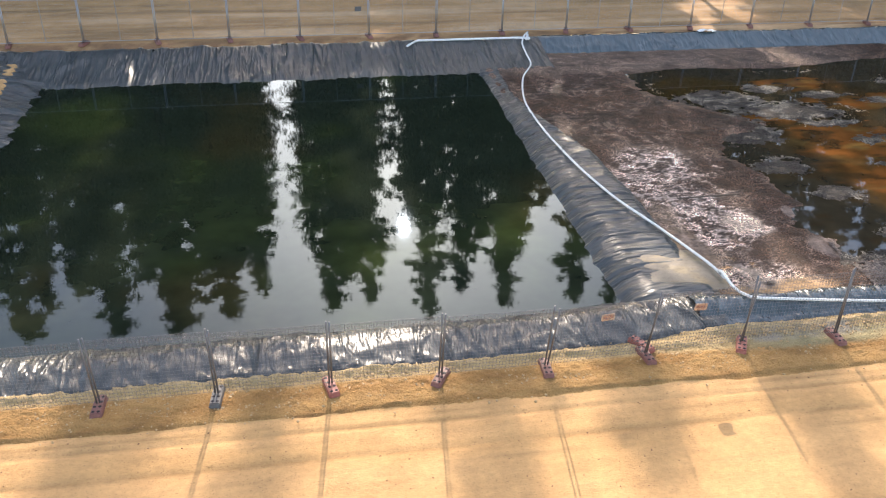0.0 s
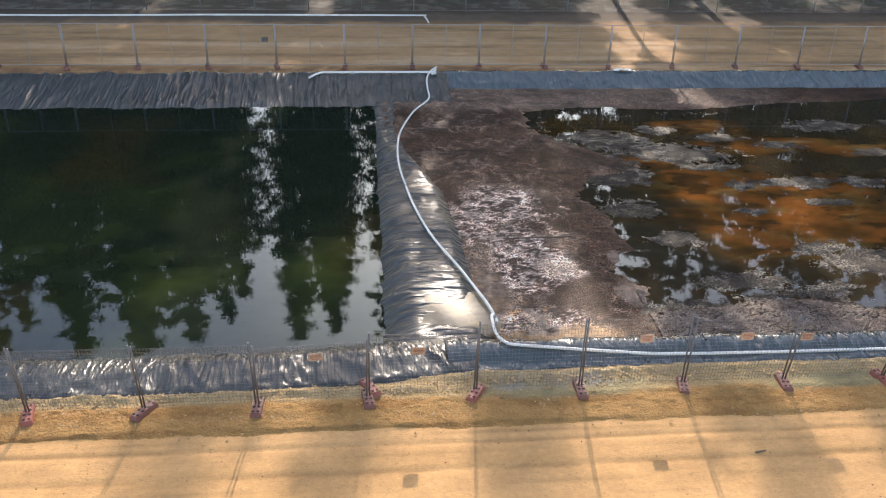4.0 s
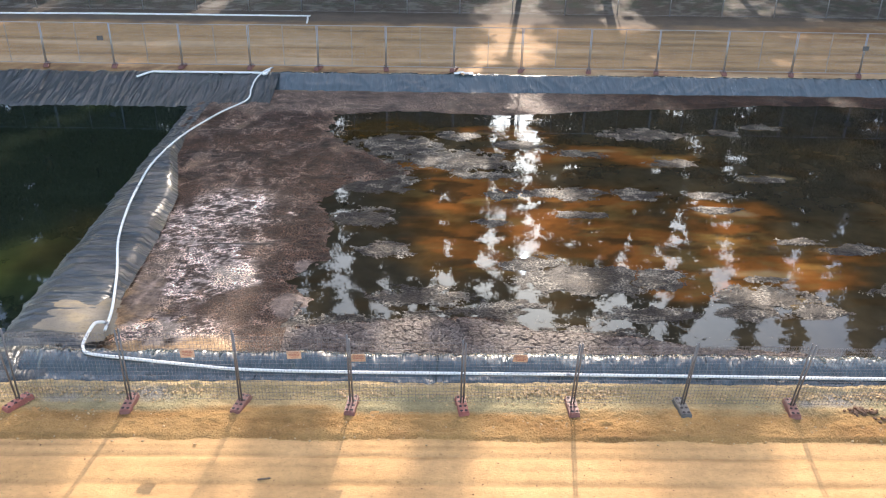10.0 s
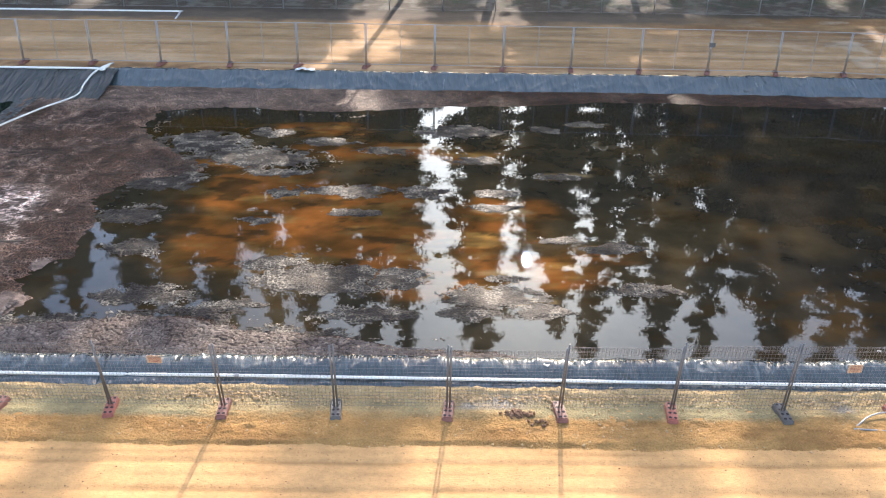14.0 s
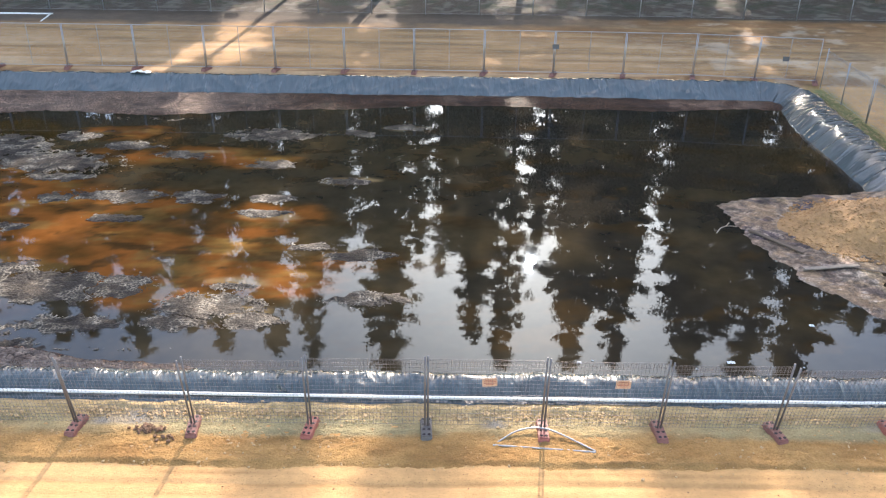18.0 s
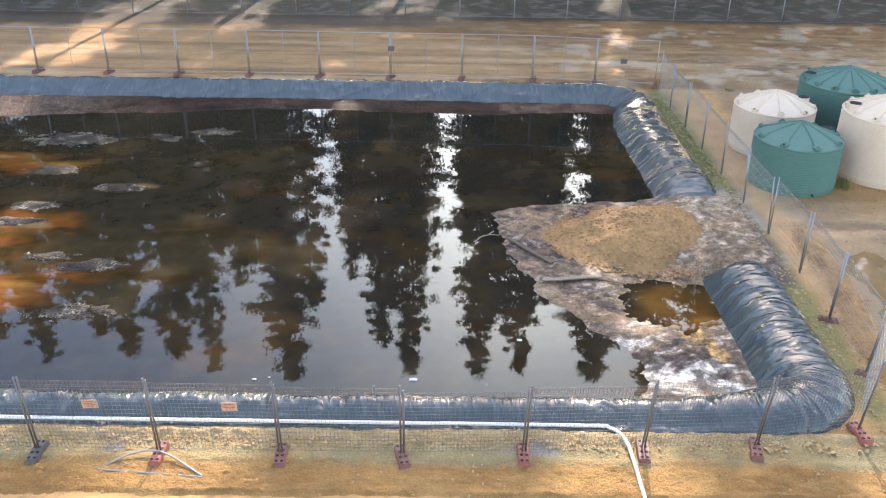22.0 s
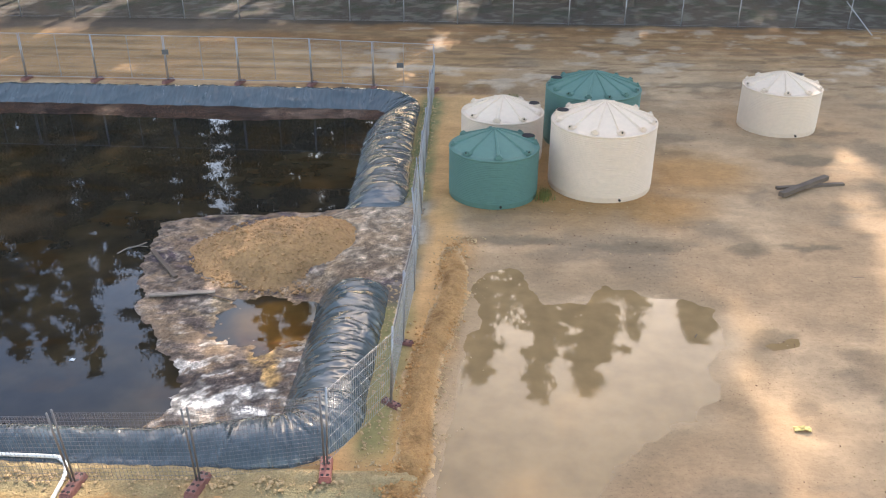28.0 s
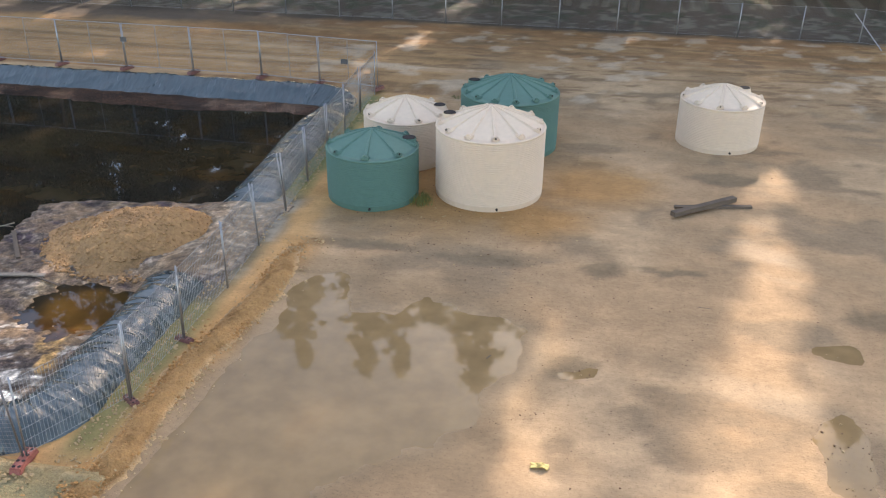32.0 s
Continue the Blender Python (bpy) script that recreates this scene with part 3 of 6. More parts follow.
col = blend(col, (0.135, 0.108, 0.085), step(51.5, 52.2, GX) * step(54.2, 53.4, GX + 0.6 * wob) * step(6.8, 7.4, GY) * step(14.2, 13.2, GY))
col = blend(col, (0.40, 0.33, 0.25), step(51.5, 52.2, GX) * step(54.2, 53.6, GX) * step(8.0, 8.8, GY) * step(14.2, 13.2, GY) * step(0.0, 0.15, fbm(GX * 1.8, GY * 0.9, 43) - 0.52))
col = blend(col, (0.52, 0.25, 0.08), np.exp(-((GX - 54.35 - 0.09 * (GY - 3)) / 0.42) ** 2) * step(-0.5, 1.0, GY) * step(12, 9, GY))
col = blend(col, (0.085, 0.066, 0.05), step(36.8, 38.0, GY + 1.2 * wob))
col = blend(col, (0.22, 0.20, 0.17), step(38.0, 38.6, GY) * step(0.02, 0.12, fbm(GX * 1.7, GY * 1.7, 40, 5) - 0.5) * 0.6)
col = blend(col, (0.05, 0.06, 0.035), step(39.0, 40.5, GY) * step(0.02, 0.12, fbm(GX * 1.1, GY * 1.1, 45, 5) - 0.5) * 0.8)
puddle_edge = 0.25 * inside(GX + 1.2 * wob, GY + 1.2 * wob, PUDDLE) + 0.32
wet = np.clip(1.0 * step(0.1, 0.45, puddle_edge) * yard + 0.35 * yard * step(0.0, 0.16, rut), 0, 1)
col = blend(col, (0.27, 0.175, 0.095), 0.85 * step(-0.1, 0.35, puddle_edge) * yard)
ground = grid_object("ground", gx, gy, ground_height(GX, GY), SOIL, col, alpha=wet)
tagged(ground, "compacted tan clay ground with darker loose soil along the pond edge", "ground", kind="structure")

# the loose strip between the road and the liner, and the crumbled ridge beside the right-hand fence
lx, ly = np.arange(-14, 54.4, 0.04), np.arange(-1.35, 1.05, 0.03)
X, Y = np.meshgrid(lx, ly)
edge = step(-1.3, -0.95, Y + 0.25 * (fbm(X * 0.7, Y * 0, 151) - 0.5)) * step(1.05, 0.9, Y)
crumb = 0.42 + 0.9 * np.clip(vnoise(X * 7, Y * 8, 152) - 0.55, 0, 1) + 0.8 * np.clip(vnoise(X * 14, Y * 15, 153) - 0.5, 0, 1) + 0.35 * (fbm(X * 2.5, Y * 3, 149) - 0.5)
ridge = np.exp(-((Y + 0.98 + 0.15 * (fbm(X * 0.5, Y * 0, 154) - 0.5)) / 0.055) ** 2) * vnoise(X * 0.35, Y * 0, 155) * vnoise(X * 3, Y * 0, 150)
toe = np.exp(-((Y - 0.72 + 0.25 * (fbm(X * 0.9, Y * 0, 156) - 0.5)) / 0.14) ** 2) * step(10, 12.5, X) + np.exp(-((Y - 0.28 + 0.2 * (fbm(X * 0.9, Y * 0, 156) - 0.5)) / 0.14) ** 2) * step(12.5, 10, X)
rough = step(-1.1, -0.7, Y) * step(0.1, -0.2, Y) + 0.7 * toe + ridge
lz = ground_height(X, Y) - 0.02 + edge * (0.028 + 0.05 * (crumb - 0.45) * np.clip(rough + 0.25, 0, 1.2) + 0.06 * ridge + 0.07 * toe * (0.5 + crumb))
lc = np.zeros(X.shape + (3,)) + np.array((0.37, 0.205, 0.075))
lc = blend(lc, (0.29, 0.15, 0.052), step(0.0, 0.3, fbm(X * 0.8, Y * 3, 157) - 0.42) * step(0.1, -0.1, Y))
lc = blend(lc, (0.36, 0.255, 0.125), step(-0.15, 0.1, Y + 0.2 * (fbm(X, Y * 2, 158) - 0.5)))
lc = blend(lc, (0.26, 0.215, 0.115), step(10, 14, X) * step(-0.35, -0.1, Y) * step(0.55, 0.3, Y) * step(-0.12, 0.15, fbm(X * 0.4, Y * 0.8, 159) - 0.42))
lc = blend(lc, (0.24, 0.22, 0.19), step(9, 13, X) * step(0.05, 0.2, Y) * step(0.75, 0.5, Y) * step(0.02, 0.2, fbm(X * 0.5, Y * 0.5, 160) - 0.56))
lc = blend(lc, (0.45, 0.32, 0.17), 0.8 * np.clip(toe, 0, 1) * step(0.45, 0.65, crumb))
lc = blend(lc, (0.17, 0.095, 0.04), 0.6 * np.clip(1.5 * ridge, 0, 1))
loose = grid_object("loose_soil", lx, ly, lz, LOOSE, lc, alpha=np.zeros(X.shape))
tagged(loose, "strip of loose orange soil and rubble at the liner's foot", "soil", kind="structure")

rx_, ry_ = np.arange(53.3, 55.9, 0.035), np.arange(-1.6, 11.4, 0.035)
X, Y = np.meshgrid(rx_, ry_)
swell = 0.45 + 0.55 * fbm(Y * 0.6, Y * 0, 231) + 0.2 * (fbm(X * 2, Y * 2, 232) - 0.5)
mid = 54.28 + 0.09 * (Y - 3) + 0.14 * np.sin(Y * 1.1) + 0.25 * (fbm(Y * 0.8, Y * 0, 233) - 0.5)
bulk = np.exp(-((X - mid) / (0.22 + 0.16 * swell)) ** 2) * step(-1.2, 0.8, Y) * step(11.2, 8.5, Y)
crumb = np.clip(vnoise(X * 6, Y * 6, 234) - 0.45, 0, 1) + 0.8 * np.clip(vnoise(X * 12, Y * 12, 235) - 0.45, 0, 1) + 0.5 * vnoise(X * 20, Y * 20, 236)
rz = ground_height(X, Y) - 0.02 + bulk * (0.025 + 0.03 * swell + 0.10 * crumb)
rc = blend(np.zeros(X.shape + (3,)) + np.array((0.43, 0.235, 0.095)), (0.30, 0.155, 0.06), step(0.0, 0.25, fbm(X * 2.2, Y * 2.2, 237, 5) - 0.45))
rc = blend(rc, (0.56, 0.36, 0.19), step(0.5, 0.1, bulk))
mound = grid_object("clay_ridge", rx_, ry_, rz, LOOSE, rc, keep=bulk > 0.18, alpha=np.zeros(X.shape))
tagged(mound, "low crumbled ridge of orange clay beside the puddle", "soil", kind="structure")

# ---- water ----
def sheet(name, x0, y0, x1, y1, z, d, mat, colour=None):
    xs, ys = np.arange(x0, x1 + d, d), np.arange(y0, y1 + d, d)
    X, Y = np.meshgrid(xs, ys)
    return grid_object(name, xs, ys, np.full(X.shape, z), mat, colour(X, Y) if colour else None)


def algae(X, Y):
    c = np.zeros(X.shape + (3,)) + np.array((0.011, 0.016, 0.010))
    c = blend(c, (0.024, 0.034, 0.011), step(0.02, 0.28, fbm(X * 0.16, Y * 0.16, 241, 4) - 0.5))
    return blend(c, (0.028, 0.024, 0.010), 0.8 * step(0.08, 0.3, fbm(X * 0.2, Y * 0.2, 243, 4) - 0.5))


tagged(sheet("water", -10.6, 1.4, 11.4, 23.6, WATER_Z, 0.4, WATER_L, algae), "still dark green pond water mirroring tall trees", "water", kind="structure")

RUST = [(22.3, 12.4, 2.6, 1.9), (22.2, 8.6, 2.0, 2.2), (24.4, 10.0, 3.0, 2.4), (25.4, 16.4, 2.6, 1.0), (27.6, 16.5, 2.4, 0.9), (23.6, 18.8, 2.2, 0.9), (27.7, 8.3, 3.2, 2.2), (28.6, 6.4, 2.0, 1.1), (31.5, 7.1, 2.2, 0.9), (30.9, 11.2, 1.8, 1.0), (30.0, 9.5, 2.0, 1.2), (26.5, 12.0, 2.4, 1.4), (33.5, 8.0, 1.4, 0.7), (31.6, 6.6, 1.8, 0.8), (20.3, 14.8, 1.4, 0.8), (29.2, 15.9, 1.8, 0.8), (50.5, 6.3, 1.0, 0.9), (50.4, 5.0, 0.5, 0.8)]
MURK = [(29.9, 15.4, 0.9, 0.4), (33.0, 14.0, 1.1, 0.4), (27.0, 16.6, 1.3, 0.3), (31.0, 11.0, 1.0, 0.3), (33.6, 8.4, 1.0, 0.35), (30.6, 6.9, 1.2, 0.35), (34.8, 19.6, 0.8, 0.3), (31.3, 5.2, 1.0, 0.3)]


def stain(X, Y):
    wx, wy = X + 1.6 * (fbm(X * 0.5, Y * 0.9, 51) - 0.5), Y + 0.9 * (fbm(X * 0.5, Y * 0.9, 52) - 0.5)
    c = np.zeros(X.shape + (3,)) + np.array((0.031, 0.025, 0.0155))
    c = blend(c, (0.022, 0.0185, 0.0135), step(35, 41, X))
    c = blend(c, (0.050, 0.036, 0.018), 0.7 * step(0.0, 0.25, fbm(X * 0.25, Y * 0.3, 50, 4) - 0.5))
    c = blend(c, (0.06, 0.03, 0.008), 0.8 * step(-0.5, 0.4, blobs(wx, wy, RUST)))
    c = blend(c, (0.05, 0.028, 0.008), 0.9 * step(0.0, 0.3, blobs(X, Y, [(19.0, 18.4, 2.6, 2.2)])))
    c = blend(c, (0.155, 0.056, 0.015), step(-0.12, 0.65, blobs(wx, wy, RUST) + 1.1 * (fbm(X * 0.9, Y * 1.9, 53, 5) - 0.5)))
    c = blend(c, (0.25, 0.13, 0.034), step(0.1, 0.6, blobs(wx, wy, RUST)) * step(0.08, 0.3, fbm(X * 0.4, Y * 1.5, 54) - 0.5))
    c = blend(c, (0.035, 0.022, 0.010), 0.85 * step(0.04, 0.18, fbm(wx * 0.7, wy * 1.6, 55, 6) - 0.5))
    c = blend(c, (0.12, 0.075, 0.025), 0.6 * step(-0.3, 0.4, blobs(wx, wy, RUST)) * step(0.05, 0.2, fbm(wx * 0.8, wy * 2.2, 56, 6) - 0.5))
    c = blend(c, (0.075, 0.042, 0.013), 0.85 * step(0.0, 0.35, blobs(X, Y, [(50.5, 6.9, 1.6, 1.1)])))
    return blend(c, (0.22, 0.15, 0.07), 0.8 * step(0.0, 0.6, blobs(wx, wy, MURK)))


tagged(sheet("water", 11.0, 1.4, 52.2, 24.4, WATER_Z, 0.12, WATER_R, stain), "still black pond water stained rusty orange in places", "water", kind="structure")
def silt(X, Y):
    c = np.zeros(X.shape + (3,)) + np.array((0.27, 0.175, 0.086))
    c = blend(c, (0.235, 0.152, 0.073), 0.7 * step(-0.2, 0.25, fbm(X * 0.3, Y * 0.35, 191, 5) - 0.5))
    return blend(c, (0.32, 0.208, 0.105), 0.35 * step(0.0, 0.2, fbm(X * 0.5 + Y * 0.3, Y * 0.8, 192, 5) - 0.52))


tagged(sheet("water", 54.2, -3.0, 62.6, 9.6, -0.035, 0.15, WATER_P, silt), "shallow muddy brown puddle mirroring trees", "puddle", kind="structure")

small = [(67.9, 4.0, 0.95, 1.8), (68.6, 7.6, 0.85, 0.65), (62.6, 5.6, 0.6, 0.4)]
px_, py_ = np.arange(61.8, 69.8, 0.12), np.arange(1.8, 8.6, 0.12)
X, Y = np.meshgrid(px_, py_)
tagged(grid_object("water", px_, py_, np.full(X.shape, -0.012), WATER_P, silt(X, Y), keep=blobs(X, Y, small) > -0.15), "small muddy brown puddles in hollows of the yard", "puddle", kind="structure")

# ---- sludge ----
MAT = [(10.3, 1.5), (31.0, 1.5), (31.0, 2.6), (28.6, 3.0), (26.6, 3.25), (26.0, 3.6), (23.8, 3.7), (22.3, 4.3), (20.7, 4.5), (19.3, 4.15), (17.0, 3.8), (17.5, 5.2), (16.8, 6.2), (17.7, 7.6), (17.7, 9.7), (17.05, 11.4), (17.8, 13.3), (20.0, 14.1), (19.2, 15.5), (18.4, 16.1), (16.8, 17.9), (16.5, 20.9), (19.5, 21.4), (24.4, 20.9), (28.4, 21.9), (32.3, 22.1), (36.0, 22.8), (40.8, 22.6), (45.7, 22.3), (50.3, 22.8), (52.0, 22.6), (52.0, 24.6), (10.3, 24.6)]
SPECK_A = [(21.5, 15.6, 2.6, 1.0), (25.3, 12.6, 1.5, 0.55), (23.4, 12.4, 0.6, 0.4), (28.0, 12.6, 0.9, 0.5), (25.8, 10.9, 0.8, 0.35), (22.8, 10.2, 0.6, 0.3), (26.4, 16.4, 0.9, 0.4), (29.4, 18.7, 1.6, 0.7), (30.0, 15.6, 0.9, 0.4), (30.4, 12.6, 0.8, 0.35), (25.3, 6.4, 2.0, 0.9), (27.3, 6.5, 1.0, 0.6), (24.0, 7.3, 0.9, 0.5), (21.8, 18.3, 0.9, 0.5), (19.4, 17.0, 1.9, 1.2), (18.9, 13.2, 1.2, 0.8), (22.6, 14.2, 1.3, 0.45), (18.6, 10.4, 1.0, 0.7), (24.2, 17.3, 1.2, 0.4), (20.6, 5.4, 1.2, 0.5), (22.9, 4.9, 1.0, 0.4), (26.6, 4.6, 1.2, 0.35)]
SPECK_B = [(30.2, 5.4, 1.3, 0.7), (31.3, 4.8, 0.8, 0.4), (29.5, 4.6, 1.0, 0.35), (19.4, 8.2, 0.8, 0.5), (30.7, 6.6, 0.6, 0.3), (34.2, 6.0, 1.0, 0.4), (33.8, 8.5, 0.9, 0.35), (30.5, 11.3, 0.7, 0.3), (34.8, 19.7, 0.7, 0.35), (33.0, 19.0, 0.6, 0.3), (33.0, 14.0, 0.8, 0.3), (32.4, 9.0, 0.6, 0.3), (35.0, 6.1, 0.6, 0.25), (47.0, 5.3, 0.6, 0.3)]
sx, sy = lines((10.3, 44.8, 0.08), (44.8, 53.9, 0.035)), lines((1.6, 14.2, 0.05), (14.2, 24.6, 0.08))
X, Y = np.meshgrid(sx, sy)
wx, wy = X + 0.7 * (fbm(X * 1.1, Y * 1.1, 61) - 0.5), Y + 0.5 * (fbm(X * 1.1, Y * 1.1, 62) - 0.5)
mat_in, spit_in = inside(wx, wy, MAT), inside(wx, wy, SPIT)
POOL = [(49.7, 7.9), (51.4, 7.65), (51.4, 5.9), (50.6, 5.7), (50.3, 5.4), (49.9, 5.8), (49.0, 6.1), (48.9, 7.1)]
pool = inside(X + 0.5 * (fbm(X * 2.2, Y * 2.2, 60) - 0.5), Y + 0.5 * (fbm(X * 2.2, Y * 2.2, 59) - 0.5), POOL)
cells = vnoise(X * 6.5, Y * 8, 63)
crust = np.clip(np.maximum(mat_in, spit_in) * 0.16, -0.2, 0.07 - 0.03 * step(44, 46, X))
crust = crust - 0.045 * step(-0.6, 0.0, pool)
crust = np.where(pool > 0, np.minimum(crust, 0.03 - 0.11 * step(0, 0.3, pool)), crust)
near_edge = step(1.2, 0.1, mat_in) * step(25, 15, X)
lump = crust + 0.03 * step(45, 46, X) * (fbm(X * 4.5, Y * 5.5, 265, 4) - 0.5) + 0.035 * (cells - 0.55) * (0.35 + near_edge) + 0.03 * (fbm(X * 1.3, Y * 1.3, 64) - 0.5)
lump = lump + 0.22 * step(0.0, 1.8, inside(wx, wy, SPIT)) * step(47, 50.5, X) * step(8.1, 9.4, Y) * step(13.6, 12.5, Y)
bar = step(50.4, 52.1, X) * step(7.2, 8.2, Y - 0.9 * np.clip(52.2 - X, 0, 2)) * step(13.9, 12.9, Y)
lump = lump * (1 - bar) + bar * (0.44 + 0.05 * (fbm(X * 2.2, Y * 2.2, 50, 5) - 0.5))
lump = np.where((X > 52.1) & ((bar < 0.25) | (spit_in < -0.1)), -1.0, lump)
sc = np.zeros(X.shape + (3,)) + np.array((0.050, 0.030, 0.020))
sc = blend(sc, (0.032, 0.021, 0.016), step(0.0, 0.2, fbm(X * 0.5, Y * 0.7, 65) - 0.5))
sc = blend(sc, (0.11, 0.076, 0.054), step(-0.02, 0.15, fbm(X * 0.9, Y * 0.6, 66) - 0.58))
pale = np.clip(blobs(wx, wy, [(14.1, 7.0, 2.0, 2.6), (15.4, 6.3, 1.0, 0.7), (14.2, 11.0, 1.6, 2.0), (13.4, 3.7, 2.6, 0.9), (13.0, 8.0, 1.2, 3.6)]) + 0.35, 0, 1)
sc = blend(sc, (0.25, 0.18, 0.13), pale * 0.16)
lace = step(0.05, 0.015, np.abs(fbm(X * 1.5, Y * 2.2, 67, 5) - 0.5)) + step(0.035, 0.01, np.abs(fbm(X * 3.1, Y * 3.6, 47, 4) - 0.5))
sc = blend(sc, (0.62, 0.53, 0.45), 0.9 * step(0.35, 0.75, pale) * np.clip(lace, 0, 1))
sc = blend(sc, (0.36, 0.29, 0.235), 0.3 * step(0.035, 0.01, np.abs(fbm(X * 1.2, Y * 1.2, 48, 5) - 0.5)) * step(19, 14, X))
sc = blend(sc, (0.50, 0.42, 0.32), 0.85 * step(0.0, 0.5, blobs(wx, wy, [(13.6, 3.7, 1.5, 0.5), (14.6, 3.0, 1.7, 0.5), (15.3, 6.4, 1.0, 0.8)])) * step(0.3, 0.5, fbm(X * 3, Y * 3, 49)))
scum = step(0.0, 0.4, blobs(wx, wy, [(14.6, 2.7, 1.9, 0.75), (12.9, 5.0, 0.7, 1.6), (14.6, 24.1, 1.4, 0.4)]))
sc = blend(sc, (0.42, 0.29, 0.15), scum * step(-0.12, 0.1, fbm(X * 1.7, Y * 2.2, 58, 5) - 0.5))
sc = blend(sc, (0.17, 0.13, 0.10), step(31, 27, X) * step(20.5, 21.6, Y) * 0.6)
veins = step(0.022, 0.006, np.abs(fbm(X * 0.9 + 0.4 * Y, Y * 1.1, 76, 5) - 0.5)) * step(0.0, 0.4, blobs(wx, wy, [(15.0, 10.0, 2.2, 2.4), (14.4, 7.6, 1.6, 1.6)]))
sc = blend(sc, (0.46, 0.38, 0.31), 0.85 * veins)
sc = blend(sc, (0.19, 0.145, 0.105), 0.8 * step(0.0, 0.5, blobs(wx, wy, [(12.9, 6.2, 0.6, 2.7), (13.4, 4.6, 0.8, 0.9)])))
track = np.abs(X - 12.95 - (Y - 4.6) * 0.16 + 0.1 * (fbm(Y * 2, Y * 0, 77) - 0.5))
sc = blend(sc, (0.33, 0.26, 0.20), 0.8 * step(0.09, 0.04, track) * step(4.4, 4.8, Y) * step(9.6, 9.0, Y))
sc = blend(sc, (0.34, 0.20, 0.075), 0.8 * step(0.0, 0.5, blobs(wx, wy, [(13.7, 4.25, 0.9, 0.4), (12.9, 3.4, 0.4, 0.5)])) * step(-0.1, 0.1, fbm(X * 2.5, Y * 3, 78) - 0.5))
lobes = step(0.0, 0.3, blobs(wx, wy, [(17.0, 4.9, 0.6, 0.75), (17.3, 7.0, 0.45, 0.55)]) + 0.25 * (fbm(X * 1.5, Y * 1.5, 57) - 0.5)) * step(18.5, 18.0, X)
sc = blend(sc, (0.19, 0.15, 0.12), lobes)
sc = sc * np.array((0.80, 0.70, 0.68))
spm = step(-0.3, 0.2, spit_in)
sc = blend(sc, (0.150, 0.110, 0.088), spm)
swirl_x, swirl_y = X + 1.5 * (fbm(X * 0.7, Y * 0.7, 161) - 0.5), Y + 1.5 * (fbm(X * 0.7, Y * 0.7, 162) - 0.5)
sc = blend(sc, (0.105, 0.082, 0.07), spm * step(0.0, 0.12, fbm(X * 2.1, Y * 3.1, 165, 5) - 0.5))
sc = blend(sc, (0.042, 0.032, 0.042), spm * step(-0.02, 0.1, fbm(swirl_x * 0.8, swirl_y * 1.0, 68, 6) - 0.5) * step(5.5, 9.5, Y + 0.5 * swirl_x - 24))
sc = blend(sc, (0.22, 0.185, 0.16), 0.8 * spm * step(0.04, 0.008, np.abs(fbm(swirl_x * 1.3, swirl_y * 2.6, 163, 6) - 0.5)))
sc = blend(sc, (0.26, 0.19, 0.12), 0.7 * spm * step(0.02, 0.12, fbm(swirl_x * 1.1, swirl_y * 1.1, 164, 5) - 0.58))
streaks = fbm(swirl_x * 1.1 + 0.8 * swirl_y, swirl_y * 3.2 - swirl_x * 0.6, 69, 6) - 0.5
sc = blend(sc, (0.36, 0.335, 0.315), spm * step(0.03, 0.075, streaks) * step(8.2, 6.0, Y))
sc = blend(sc, (0.065, 0.053, 0.05), 0.65 * spm * step(0.03, 0.075, -streaks) * step(8.2, 6.0, Y))
milk = blobs(wx + 1.1 * (fbm(X * 1.8, Y * 2.6, 46, 5) - 0.5), wy + 0.7 * (fbm(X * 1.8, Y * 2.6, 45, 5) - 0.5), [(48.9, 3.3, 0.8, 0.45), (49.7, 3.4, 0.8, 0.4), (50.6, 3.8, 0.8, 0.45), (50.2, 2.9, 1.1, 0.4), (50.6, 2.3, 0.6, 0.5)])
sc = blend(sc, (0.68, 0.66, 0.63), spm * step(0.12, 0.5, milk) * (0.35 + 0.65 * step(-0.08, 0.08, fbm(X * 3.5, Y * 4.5, 43, 4) - 0.5)))
sc = blend(sc, (0.27, 0.215, 0.17), spm * step(50.8, 51.6, X + 0.6 * (fbm(X * 2, Y * 2, 44) - 0.5)) * step(8, 9, Y))
rim = inside(X + 0.5 * (fbm(X * 2.2, Y * 2.2, 60) - 0.5), Y + 0.5 * (fbm(X * 2.2, Y * 2.2, 59) - 0.5), POOL)
sc = blend(sc, (0.13, 0.075, 0.03), 0.8 * step(-0.35, 0.0, rim))
sc = blend(sc, (0.34, 0.21, 0.09), spm * step(0.0, 0.5, blobs(wx, wy, [(50.3, 5.3, 0.35, 0.6), (50.6, 4.75, 0.28, 0.7), (50.85, 4.3, 0.25, 0.4)])))
grit = fbm(X * 5.5, Y * 6.5, 261, 4) - 0.5
sc = sc * (1 + spm * np.clip(2.6 * grit, -0.55, 0.8))[..., None]
sc = blend(sc, (0.032, 0.024, 0.026), 0.75 * spm * step(0.03, 0.10, fbm(swirl_x * 2.6, swirl_y * 3.4, 262, 5) - 0.5) * step(14, 4, Y))
sc = blend(sc, (0.24, 0.16, 0.10), 0.55 * spm * step(0.02, 0.14, fbm(X * 1.3, Y * 1.5, 263, 5) - 0.5))
sc = blend(sc, (0.10, 0.07, 0.05), 0.8 * spm * step(50.9, 51.7, X) * step(7.6, 8.6, Y) * step(0.0, 0.12, fbm(X * 1.6, Y * 1.2, 264, 5) - 0.5))
sc = sc * (1 - spm[..., None] * np.array((0.0, 0.06, 0.16)))
